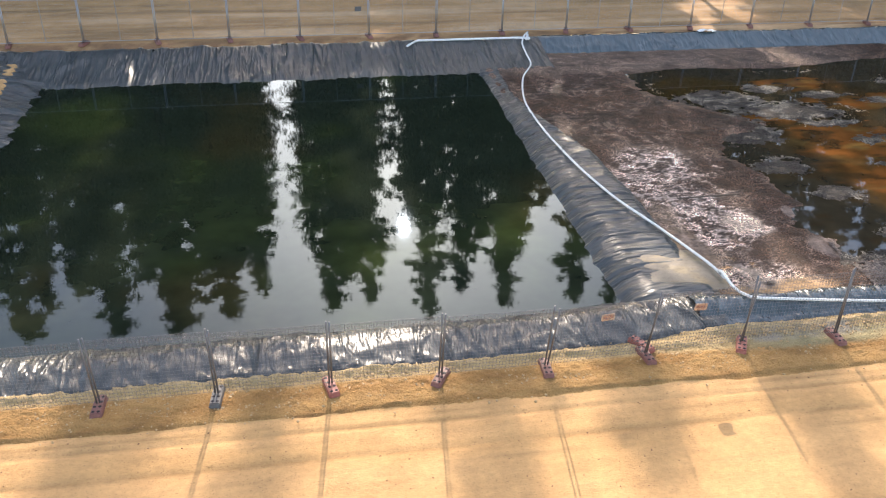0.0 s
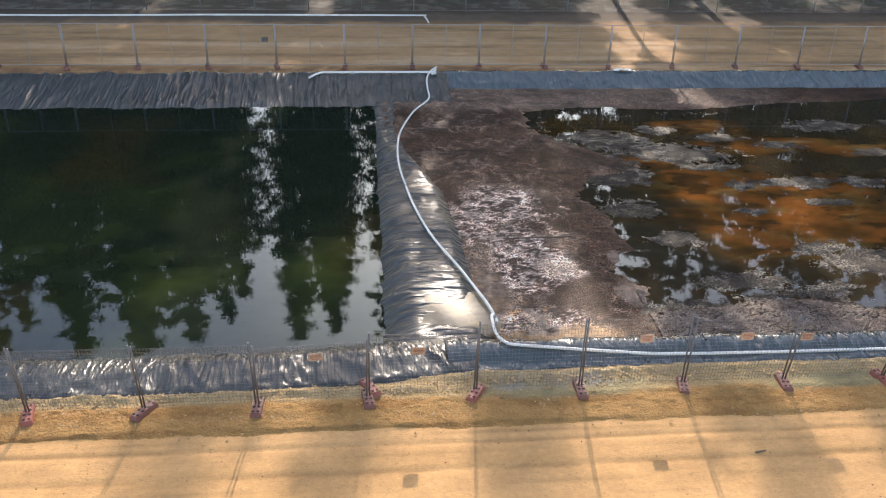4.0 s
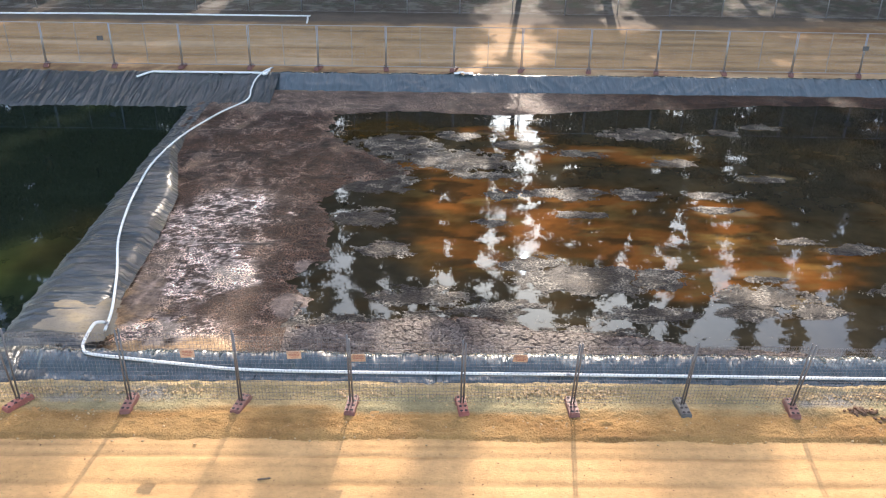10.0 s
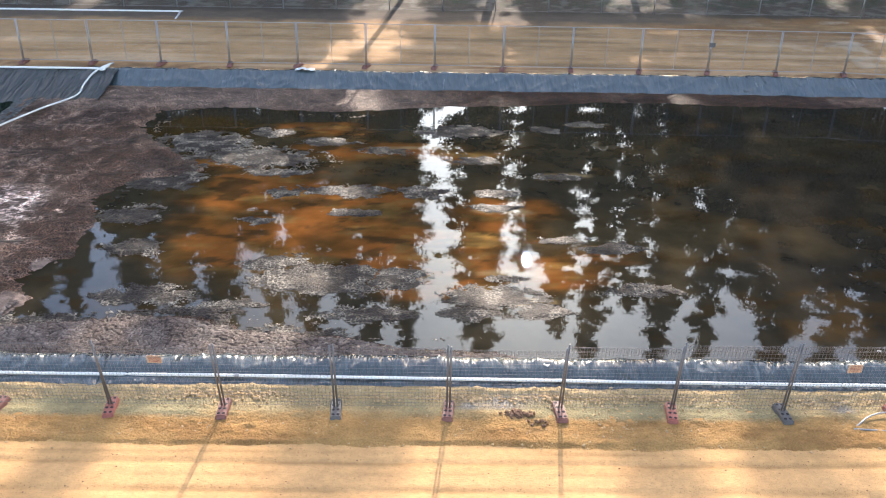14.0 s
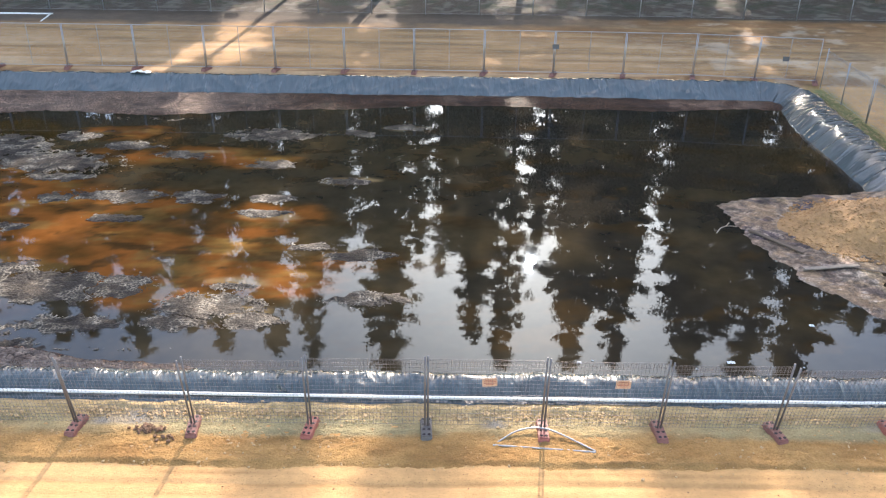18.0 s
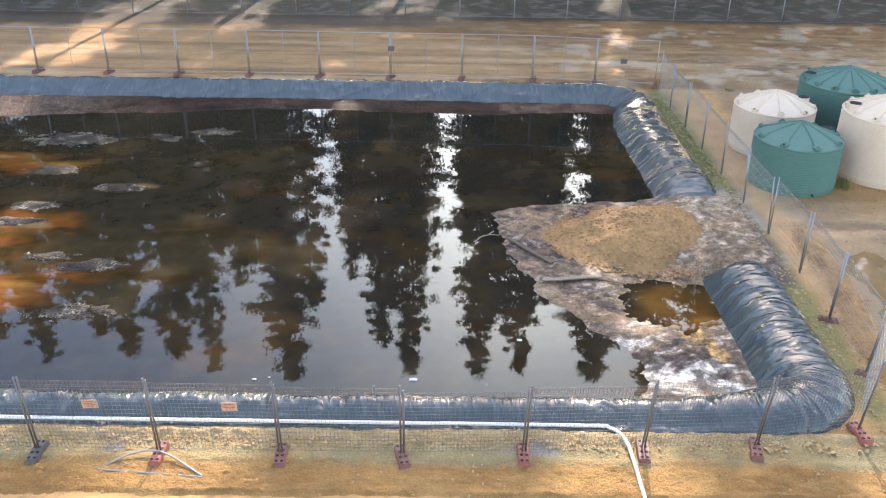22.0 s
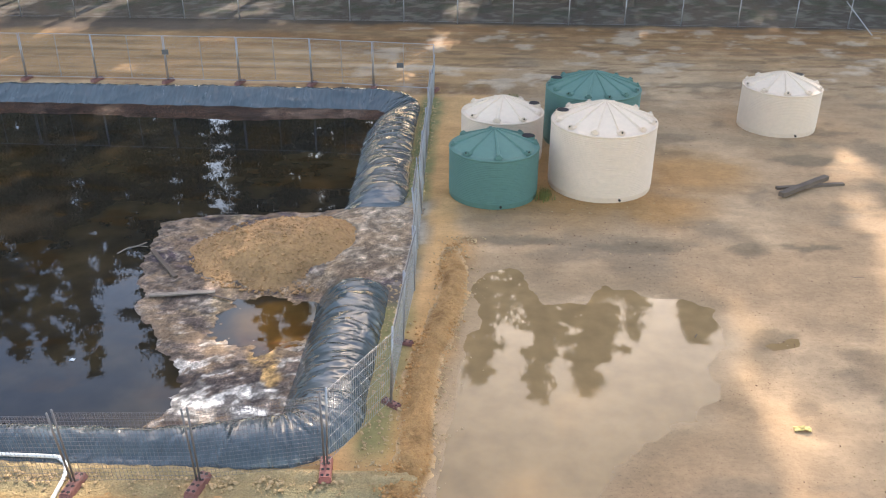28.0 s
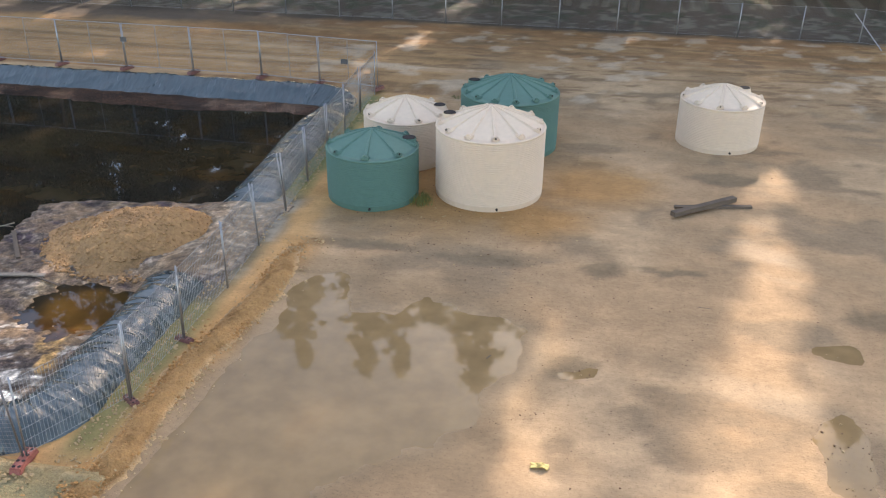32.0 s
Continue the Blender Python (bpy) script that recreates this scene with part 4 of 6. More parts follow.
cracked = np.clip(step(5.6, 4.2, Y) * step(18.5, 20.5, X) * step(33, 31, X) + 0.7 * step(20.5, 21.6, Y) * step(20, 22, X), 0, 1)
sludge = grid_object("sludge", sx, sy, WATER_Z + lump, SLUDGE, sc, keep=lump > -0.09, alpha=cracked - 0.85 * step(44.5, 45.5, X) - np.maximum(lobes, scum))
tagged(sludge, "dark cracked sludge crust drying on the pond", "sludge", kind="stuff")


# small floes of crust, broken into dots
fx, fy = np.arange(17.0, 37.0, 0.027), np.arange(3.4, 20.6, 0.027)
X, Y = np.meshgrid(fx, fy)
wx, wy = X + 1.0 * (fbm(X * 0.9, Y * 1.3, 141) - 0.5), Y + 0.5 * (fbm(X * 0.9, Y * 1.3, 142) - 0.5)
speck = np.maximum(blobs(wx, wy, SPECK_A), blobs(wx, wy, SPECK_B))
fringe = np.clip(inside(wx, wy, MAT) * 0.9 + 0.45, -1, 0.5) - 2 * step(4.6, 5.4, Y) * step(13.4, 12.6, Y)
cover = np.maximum(speck * 1.15 + 0.25, fringe)


def cell_walls(x, y, seed):
    """The difference of the distances to the two nearest of jittered points: 0 on the walls between cells."""
    ix, iy = np.floor(x), np.floor(y)
    d1, d2 = np.full(x.shape, 9.0), np.full(x.shape, 9.0)
    for a in (-1, 0, 1):
        for c in (-1, 0, 1):
            px = ix + a + lattice(ix + a, iy + c, seed)
            py = iy + c + lattice(ix + a, iy + c, seed + 1)
            d = np.hypot(x - px, y - py)
            d2 = np.minimum(d2, np.maximum(d, d1))
            d1 = np.minimum(d1, d)
    return d2 - d1


wall = cell_walls(X * 8.5 + 1.4 * fbm(X * 3, Y * 3, 147), Y * 10.5 + 1.4 * fbm(X * 3, Y * 3, 146), 143)
rough_n = fbm(X * 2.6, Y * 3.4, 144, 5)
film = cover + 1.5 * (rough_n - 0.5) - 0.32
rimmed = step(0.36, 0.05, wall) * step(0.25, 0.5, vnoise(X * 4.1, Y * 5.2, 140))
fz = np.maximum(0.03 * film, 0.014 * rimmed * step(-0.55, 0.1, film) + 0.03 * (film + 0.35) - 0.008)
fz = np.clip(fz + 0.012 * rimmed - 0.004, -0.05, 0.03)
fc = np.zeros(X.shape + (3,)) + np.array((0.020, 0.016, 0.013))
fc = blend(fc, (0.048, 0.037, 0.027), step(0.0, 0.2, fbm(X * 1.1, Y * 1.6, 145) - 0.48))
fc = blend(fc, (0.17, 0.145, 0.11), rimmed * step(0.35, 0.6, vnoise(X * 2.3, Y * 3, 148)))
shown = fz > -0.003
owner = np.full(X.shape, -1)
best = np.maximum(fringe, 0.0)
for k, (cx, cy, rx, ry) in enumerate(SPECK_A + SPECK_B):
    d = 1.15 * (1 - np.hypot((wx - cx) / rx, (wy - cy) / ry)) + 1.4
    owner = np.where((d > best) & (d > 0), k, owner)
    best = np.maximum(best, d)
for k in range(-1, len(SPECK_A + SPECK_B)):
    mine = shown & (owner == k)
    if mine.sum() < 60:
        continue
    floe = grid_object("crust_fringe" if k < 0 else "crust_floe", fx, fy, WATER_Z + fz, SLUDGE, fc, keep=mine, alpha=np.full(X.shape, -0.7), whole=True)
    if k < 0:
        tagged(floe, "broken speckled edge of the grey-brown crust", "sludge", kind="stuff")
    else:
        tagged(floe, "patch of speckled grey-brown crust floating on the water", "sludge", "floating crust patches")

# plates of drying crust along the near liner, parted by open cracks
kx, ky = np.arange(17.2, 32.2, 0.03), np.arange(1.9, 5.0, 0.03)
X, Y = np.meshgrid(kx, ky)
wx, wy = X + 0.7 * (fbm(X * 1.1, Y * 1.1, 61) - 0.5), Y + 0.5 * (fbm(X * 1.1, Y * 1.1, 62) - 0.5)
rim_in = inside(wx, wy, MAT)
big = cell_walls(X * 4.0 + 0.7 * fbm(X * 2, Y * 2, 221), Y * 5.0 + 0.7 * fbm(X * 2, Y * 2, 222), 223)
fine = cell_walls(X * 8.0, Y * 10.0, 224)
plate = step(0.03, 0.16, big)
curl = plate * step(0.5, 0.16, big)
pz = WATER_Z + np.clip(rim_in * 0.16, -0.2, 0.07) + 0.03 * (fbm(X * 1.3, Y * 1.3, 64) - 0.5) + 0.006 + 0.03 * plate + 0.014 * curl + 0.006 * step(0.02, 0.2, fine)
pc = np.zeros(X.shape + (3,)) + np.array((0.030, 0.022, 0.018))
pc = blend(pc, (0.070, 0.049, 0.040), plate * (0.55 + 0.45 * step(0.35, 0.65, fbm(X * 1.2, Y * 1.8, 225))))
pc = blend(pc, (0.26, 0.215, 0.18), 0.6 * curl * step(0.42, 0.62, fbm(X * 1.4, Y * 1.2, 226, 5)))
pc = blend(pc, (0.15, 0.115, 0.095), plate * step(0.25, 0.1, fine) * 0.5)
cracks = grid_object("cracked_crust", kx, ky, pz, SLUDGE, pc, keep=(rim_in > 0.12) & (fbm(X * 0.7, Y * 0.9, 227) + 0.25 * rim_in > 0.42), alpha=np.full(X.shape, -0.9), whole=True)
tagged(cracks, "grey-brown sludge crust split into curling plates", "sludge", kind="stuff")

# froth against the near liner
fx, fy = np.arange(30.0, 46.0, 0.05), np.arange(1.6, 3.0, 0.04)
X, Y = np.meshgrid(fx, fy)
froth = step(44, 36, X) * 0.75 - (Y - 1.6) * 0.9 + 1.1 * (fbm(X * 0.8, Y * 2, 181) - 0.5) + 0.5 * (fbm(X * 4, Y * 5, 182) - 0.5) - 0.1
fc = blend(np.zeros(X.shape + (3,)) + np.array((0.16, 0.135, 0.115)), (0.42, 0.38, 0.33), step(0.0, 0.15, fbm(X * 3, Y * 4, 183) - 0.48))
foam = grid_object("froth", fx, fy, WATER_Z + np.clip(0.12 * froth, -0.05, 0.05) + 0.03 * (vnoise(X * 9, Y * 11, 184) - 0.5), SLUDGE, fc, keep=froth > -0.1, alpha=np.full(X.shape, -0.4))
tagged(foam, "grey froth and scum washed against the liner", "scum", kind="stuff")


# ---- liners ----
def sweep(name, path, profile, label, d=0.05, wrinkle=0.03, seed=1, mat=None, slant=1.5, slow=1e3):
    """A sheet along a path: profile(s, u) gives the offset to the path's left and the height; u runs from 0 to 1."""
    pts = [Vector((*p, 0)) for p in path]
    line, run = [], []
    s = 0.0
    for a, b in zip(pts, pts[1:]):
        n = max(1, int((b - a).length / d))
        for k in range(n):
            line.append(a.lerp(b, k / n))
            run.append(s + (b - a).length * k / n)
        s += (b - a).length
    line.append(pts[-1])
    run.append(s)
    L = np.array([(p.x, p.y) for p in line])
    t = np.gradient(L, axis=0)
    k = 15
    pad = np.concatenate([np.repeat(t[:1], k, 0), t, np.repeat(t[-1:], k, 0)])
    t = np.stack([np.convolve(pad[:, i], np.ones(2 * k + 1) / (2 * k + 1), "valid") for i in range(2)], 1)
    t /= np.linalg.norm(t, axis=1)[:, None]
    nrm = np.stack([-t[:, 1], t[:, 0]], 1)
    S, m = np.array(run), 22
    U = np.linspace(0, 1, m)
    SS, UU = np.meshgrid(S, U, indexing="ij")
    off, z = profile(SS, UU)
    crease = 1 - np.abs(2 * vnoise(SS * 2.2 + UU * slant + 0.8 * vnoise(SS * 0.5, UU * 2, seed + 3), UU * 1.6 + SS * 0.15, seed + 4) - 1)
    drape = 1 - np.abs(2 * vnoise(SS * 0.9 - UU * 2.2 * slant, UU * 1.3 + SS * 0.4, seed + 6) - 1)
    fold = 1 - np.abs(2 * vnoise(SS * 5.5 + UU * slant * 2, UU * 2.2, seed + 5) - 1)
    z = z + wrinkle * (1.6 * (fbm(SS * 0.8, UU * 1.2, seed) - 0.5) + 1.8 * (crease ** 6 - 0.12) + 2.2 * (drape ** 7 - 0.1) + 1.1 * (fold ** 3 - 0.2) * vnoise(SS * 0.7, UU, seed + 8))
    off = off + 0.12 * (fbm(SS * 0.6, UU * 0.6, seed + 9) - 0.5)
    co = np.stack([L[:, None, 0] + nrm[:, None, 0] * off, L[:, None, 1] + nrm[:, None, 1] * off, z], -1)
    n = len(S)
    idx = np.arange(n * m).reshape(n, m)
    quads = np.stack([idx[:-1, :-1], idx[1:, :-1], idx[1:, 1:], idx[:-1, 1:]], -1).reshape(-1, 4)
    me = bpy.data.meshes.new(name)
    me.from_pydata(co.reshape(-1, 3).tolist(), [], quads.tolist())
    uv = me.uv_layers.new(name="UVMap")
    flat = np.stack([np.where(SS < slow, SS, slow + (SS - slow) * 0.65), UU], -1).reshape(-1, 2)[quads.ravel()]
    uv.data.foreach_set("uv", flat.ravel())
    me.polygons.foreach_set("use_smooth", [True] * len(me.polygons))
    me.materials.append(mat or LINER)
    ob = new(name, me)
    return tagged(ob, label, "pond liner", "pond liners", "structure")


def piece(u, knots):
    a = np.array(knots)
    return np.interp(u, a[:, 0], a[:, 1]), np.interp(u, a[:, 0], a[:, 2])


NEAR = [(0, 0, -0.03), (0.08, 0.06, 0.02), (0.2, 0.27, 0.05), (0.30, 0.36, 0.17), (0.40, 0.50, 0.26), (0.52, 0.72, 0.30), (0.64, 0.96, 0.22), (0.8, 1.4, -0.25), (1, 2.1, -0.75)]
SIDE = [(0, 0, -0.03), (0.1, 0.10, 0.16), (0.2, 0.27, 0.32), (0.32, 0.52, 0.42), (0.46, 0.88, 0.45), (0.6, 1.22, 0.37), (0.72, 1.5, 0.15), (0.84, 1.75, -0.2), (1, 2.1, -0.75)]
SIDE_FAR = [(k, o, z * 0.7) for k, o, z in SIDE]
FAR = [(0, 0, 0.06), (0.1, 0.12, 0.2), (0.2, 0.3, 0.2), (0.5, 0.9, -0.12), (0.8, 1.45, -0.42), (1, 1.9, -0.75)]
FAR_L = [(0, 0, 0.06), (0.07, 0.2, 0.2), (0.15, 0.5, 0.16), (0.5, 2.0, -0.14), (0.8, 3.5, -0.38), (1, 4.4, -0.7)]


def arc(cx, cy, r, a0, a1, n=8):
    return [(cx + r * math.cos(radians(a0 + (a1 - a0) * k / n)), cy + r * math.sin(radians(a0 + (a1 - a0) * k / n))) for k in range(n + 1)]


def near_side(s, u):
    a, b = piece(u, NEAR), piece(u, SIDE)
    f = step(58.7, 61.7, s)
    wide = 1 + 0.2 * step(24, 21.5, s)
    end = step(70.35, 69.1, s)
    return a[0] * (1 - f) * wide + b[0] * f, (a[1] * (1 - f) + b[1] * f) * end - 0.6 * (1 - end)


def far_right(s, u):
    a, b = piece(u, SIDE_FAR), piece(u, FAR)
    f = step(7.5, 12.5, s)
    end = step(-0.6, 1.6, s)
    z = (a[1] * (1 - f) + b[1] * f)
    return a[0] * (1 - f) + b[0] * f, z * end - 0.2 * (1 - end)


BROAD = [(0, 0, -0.03), (0.06, 0.08, 0.05), (0.18, 0.32, 0.09), (0.34, 0.75, 0.15), (0.5, 1.12, 0.16), (0.64, 1.45, 0.06), (0.8, 1.95, -0.25), (1, 2.8, -0.75)]
sweep("pond_liner", [(-10.0, 0.2), (7.0, 0.32), (9.5, 0.5), (12.2, 0.86)], lambda s, u: piece(u, BROAD), "dark grey wrinkled plastic pond liner sloping into the water", seed=61, wrinkle=0.025, mat=LINER_GREY, slant=5.0)
sweep("pond_liner", [(11.5, 0.84), (12.4, 0.86), (47.0, 0.82)] + arc(51.3, 2.7, 1.85, -90, 0) + [(53.15, 8.95)], lambda s, u: near_side(s + 21.5, u), "wrinkled blue-grey plastic pond liner over a low bank", seed=71, wrinkle=0.02, slow=35.5)
sweep("pond_liner", [(53.2, 12.7), (53.0, 20.0)] + arc(50.6, 22.9, 2.4, 0, 90) + [(13.2, 25.35)], far_right, "wrinkled blue-black plastic pond liner over a low bank", seed=81, wrinkle=0.02, mat=LINER_SLACK)
sweep("pond_liner", [(13.6, 25.3), (-10.6, 25.2)], lambda s, u: piece(u, FAR_L), "grey wrinkled plastic pond liner on a shallow slope", seed=101, wrinkle=0.03, mat=LINER_GREY)
sweep("pond_liner", [(-11.4, 25.4), (-11.4, 0.6)], lambda s, u: piece(u, [(k, o * 0.8, z) for k, o, z in FAR_L]), "grey wrinkled plastic pond liner on a shallow slope", seed=111, wrinkle=0.05, mat=LINER_GREY)


def divider(s, u):
    w = np.interp(s, [0, 3, 5.5, 8, 10, 14, 17, 22.5], [2.7, 2.5, 2.45, 2.35, 2.2, 1.1, 0.9, 1.1])
    off = -0.7 + (w + 0.7) * u
    z = np.interp(off, [-0.7, 0.0, 0.25, 0.7, 3.0], [-0.8, -0.4, -0.17, 0.0, 0.0]) - 0.25 * step(0.88, 1.0, u) - 0.3 * step(13, 18, s) * step(0, 0.5, off)
    return -off, z


sweep("pond_liner", [(10.1, 1.7), (10.1, 24.2)], divider, "grey wrinkled plastic liner draped over the bank between two ponds", seed=121, wrinkle=0.024, mat=LINER_GREY, slant=0.35)

# wet brown mud lying on the divider's near end
mx, my = np.arange(10.6, 13.4, 0.04), np.arange(2.1, 4.9, 0.04)
X, Y = np.meshgrid(mx, my)
mud = inside(X + 0.8 * (fbm(X * 2, Y * 2, 171) - 0.5), Y + 0.8 * (fbm(X * 2, Y * 2, 172) - 0.5), [(11.45, 3.85), (12.45, 3.85), (12.5, 2.95), (11.35, 2.9)])
mc = blend(np.zeros(X.shape + (3,)) + np.array((0.20, 0.165, 0.12)), (0.26, 0.20, 0.12), step(-0.05, 0.2, fbm(X * 1.5, Y * 2.5, 173) - 0.5))
mud_patch = grid_object("mud_patch", mx, my, 0.012 + 0.05 * np.clip(mud, -0.5, 0.35), SOIL, mc, keep=mud > -0.5, alpha=np.full(X.shape, 0.75))
tagged(mud_patch, "wet yellow-brown mud lying on the liner", "mud", kind="stuff")

# ---- hoses and pipes ----
def hose(pts, label):
    ob = empty("hose", *pts[0])
    local = [Vector(p) - Vector(pts[0]) - Vector((0, 0, 0.01)) for p in pts]
    tube("hose_run", local, 0.037, HOSE, 0.06, parent=ob)
    for k in (0, len(local) // 2, len(local) - 2):
        d = (local[k + 1] - local[k]).normalized()
        part("clamp", rod(bmesh.new(), local[k] - d * 0.05 + d * 0.06, local[k] + d * 0.11, 0.045, 12), STEEL, ob, "steel hose clamp")
    return tagged(ob, label, "hose")


hose([(13.2, 25.5, 0.34), (12.88, 24.95, 0.3), (12.62, 24.2, 0.16), (12.58, 23.2, -0.02), (12.55, 22.2, -0.22), (11.74, 20.35, -0.22), (11.03, 17.2, -0.08), (10.85, 14.0, 0.08), (11.0, 11.7, 0.1), (11.22, 9.85, 0.1), (11.62, 7.78, 0.1), (12.2, 5.9, 0.1), (12.66, 4.2, 0.11), (12.8, 3.6, 0.12), (12.88, 3.1, 0.12), (12.9, 2.85, 0.1)], "white ribbed hose laid along the bank between the ponds")
hose([(12.87, 3.12, 0.16), (12.8, 2.95, 0.27), (12.74, 2.76, 0.36), (12.72, 2.5, 0.36), (12.74, 2.0, 0.34), (12.84, 1.68, 0.35), (13.08, 1.46, 0.36), (14.0, 1.34, 0.32), (15.4, 1.25, 0.22), (16.7, 1.18, 0.15), (19.3, 1.14, 0.13), (24, 1.12, 0.13), (30, 1.06, 0.13), (36, 1.0, 0.13), (42, 0.98, 0.13), (46.8, 0.98, 0.12), (47.45, 0.93, 0.1), (47.7, 0.6, 0.09), (47.76, 0.0, 0.08), (47.78, -1.2, 0.08), (47.9, -4.0, 0.08), (47.9, -9.0, 0.08)], "white ribbed hose lying along the pond liner")
pipe = empty("pipe", 7.1, 24.2, 0.2)
tube("pipe_run", [(0.0, 0.0, -0.02), (0.55, 0.55, 0.06), (1.2, 0.6, 0.06), (5.5, 0.6, 0.06), (5.9, 0.35, 0.06)], 0.05, PVC, parent=pipe)
tube("pipe_elbow", [(5.8, 0.35, 0.06), (5.9, 0.6, 0.08), (6.0, 0.95, 0.1)], 0.06, PVC, parent=pipe)
tagged(pipe, "white plastic pipe with a branch lying on the liner", "pipe")
far_pipe = empty("pipe", 0, 36.9, 0.25)
tube("pipe_run", [(-40, -0.4, 0), (-9, -0.3, 0), (1, 0, 0), (8, 0, 0), (13.0, 0, 0), (13.35, -0.2, 0), (13.5, -1.7, -0.06)], 0.055, PVC, parent=far_pipe, step=0.3)
tagged(far_pipe, "long white plastic pipe beside the security fence", "pipe")


# ---- fences ----
def flat_wires(bm, width, height, z0, dx, dz, t, y=0.0):
    """A welded wire mesh of thin square wires."""
    n = max(1, round(width / dx))
    for k in range(n + 1):
        box(bm, -width / 2 + width * k / n, y, z0 + height / 2, t, t, height)
    m = max(1, round(height / dz))
    for k in range(m + 1):
        box(bm, 0, y + t, z0 + height * k / m, width, t, t)
    return bm


def fence_panel(width, height, name, mat, mid=False, tall=0.0, wire=0.0040, rise=0.1):
    ob = empty(name, 0, 0)
    for sx_ in (-1, 1):
        part("post", rod(bmesh.new(), (sx_ * (width / 2 - 0.03), 0, 0.1), (sx_ * (width / 2 - 0.03), 0, height + tall), 0.021, 8), mat, ob, smooth=True)
    if mid:
        part("middle_post", rod(bmesh.new(), (0, 0, 0.15), (0, 0, height), 0.012, 6), mat, ob)
        for z in (0.16, height - 0.02):
            part("rail", rod(bmesh.new(), (-width / 2 + 0.03, 0, z), (width / 2 - 0.03, 0, z), 0.017, 6), mat, ob)
    part("wire_mesh", flat_wires(bmesh.new(), width - 0.08, height - 0.25, 0.17, 0.075, 0.15 if mid else rise, 0.0026 if mid else wire), WIRE if mat == STEEL else DARKSTEEL, ob, "fine welded wire mesh")
    if not mid:
        part("top_band", flat_wires(bmesh.new(), width - 0.08, 0.11, height - 0.2, 0.05, 0.11, 0.004, -0.02), DARKSTEEL, ob, "folded wire band along the top")
    return ob


def fence_foot(mat, label):
    """A moulded block foot; near-black discs on top paint the shade in its sockets."""
    ob = empty("ballast_block", 0, 0)
    bm = bmesh.new()
    box(bm, 0, 0, 0.07, 0.25, 0.68, 0.14, 0.02)
    for v in bm.verts:
        if v.co.z > 0.07:
            v.co.x *= 0.86
            v.co.y *= 0.92
    block = part("block", bm, mat, ob)
    for y in (-0.24, -0.08, 0.08, 0.24):
        for x in (-0.052, 0.052):
            part("socket_shade", rod(bmesh.new(), (x, y, 0.13), (x, y, 0.1435), 0.034, 10), DARK_FILL, block)
    return tagged(ob, label, "ballast block", "fence feet")


rng = random.Random(7)
NEAR_X = [2.4 * i for i in range(-4, 21)]
near_posts = [(x, 0.05 - 0.24 * float(step(11.5, 7.0, np.float64(x))) if x < 43 else 0.05 + 0.03 * (x - 43) ** 1.3) for x in NEAR_X] + [(50.3, 0.42), (52.6, 0.95), (53.65, 3.0), (53.72, 5.35), (53.82, 7.7), (53.75, 10.1), (53.72, 12.45), (53.65, 14.8), (53.6, 17.2), (53.55, 19.6), (53.5, 22.0), (53.5, 24.4)]
near_panel = fence_panel(2.4, 1.95, "mesh_fence", DARKSTEEL)
tagged(near_panel, "temporary wire mesh fence panel between grey tubular posts", "fence", "temporary fence panels round the ponds")
feet = [fence_foot(RED, "red plastic fence foot with round sockets"), fence_foot(MAROON, "dull maroon plastic fence foot with round sockets"), fence_foot(SLATE, "dark slate plastic fence foot with round sockets")]
FOOT_KIND = "20012011101110121102011011011101011"


LEANS = [(-10, 7), (0, 8), (5, 10), (7.2, 12), (9.6, 14), (12, 3), (14.4, 0), (16.8, 2), (19.2, 8), (21.6, 9), (24, 12), (28.8, 9), (31.2, 12), (33.6, 1), (36, 8), (38.4, 1), (40.8, 8), (43.2, 9), (45.6, 12), (48, 6), (50.3, 8), (52.6, 4), (56, 1)]


def lean_at(x):
    return float(np.interp(x, [a for a, _ in LEANS], [b for _, b in LEANS]))


def lay_panels(first, posts, lean=1.0, near=True):
    used = False
    for k, ((ax, ay), (bx, by)) in enumerate(zip(posts, posts[1:])):
        turn = math.degrees(math.atan2(by - ay, bx - ax))
        length = math.hypot(bx - ax, by - ay)
        m = pose((ax + bx) / 2, (ay + by) / 2, 0.0, (lean_at((ax + bx) / 2) if ay < 1.5 else rng.uniform(-4, 4)) + rng.uniform(-lean, lean), 0, turn)
        ob = first if not used else copy_thing(first, m)
        ob.matrix_basis = m @ Matrix.Diagonal((min(1.05, length / (2.4 if near else 3.27)), 1, 1, 1))
        used = True


lay_panels(near_panel, [q for q in near_posts if q[0] < 53])
yard_panel = fence_panel(2.4, 1.95, "mesh_fence", STEEL, wire=0.005, rise=0.3)
tagged(yard_panel, "temporary wire mesh fence panel between the pond bank and the yard", "fence", "temporary fence panels round the ponds")
lay_panels(yard_panel, [q for q in near_posts if q[0] > 52.5])
foot_used = [False] * 3
for k, (x, y) in enumerate(near_posts):
    kind = int(FOOT_KIND[k % len(FOOT_KIND)]) if x < 53.2 else 1
    turn = rng.uniform(-14, 14) if k % 3 else rng.uniform(-35, 10)
    if x > 53.2:
        turn += 60
    m = pose(x, y - (0.06 if x < 53 else 0), 0.0, 0, 0, turn)
    if x > 53.2:
        if y > 6:
            continue
        m = m @ Matrix.Scale(0.7, 4)
    if foot_used[kind]:
        copy_thing(feet[kind], m)
    else:
        feet[kind].matrix_basis = m
        foot_used[kind] = True
copy_thing(feet[0], pose(9.64, 0.3, 0.02, 0, 0, 28))
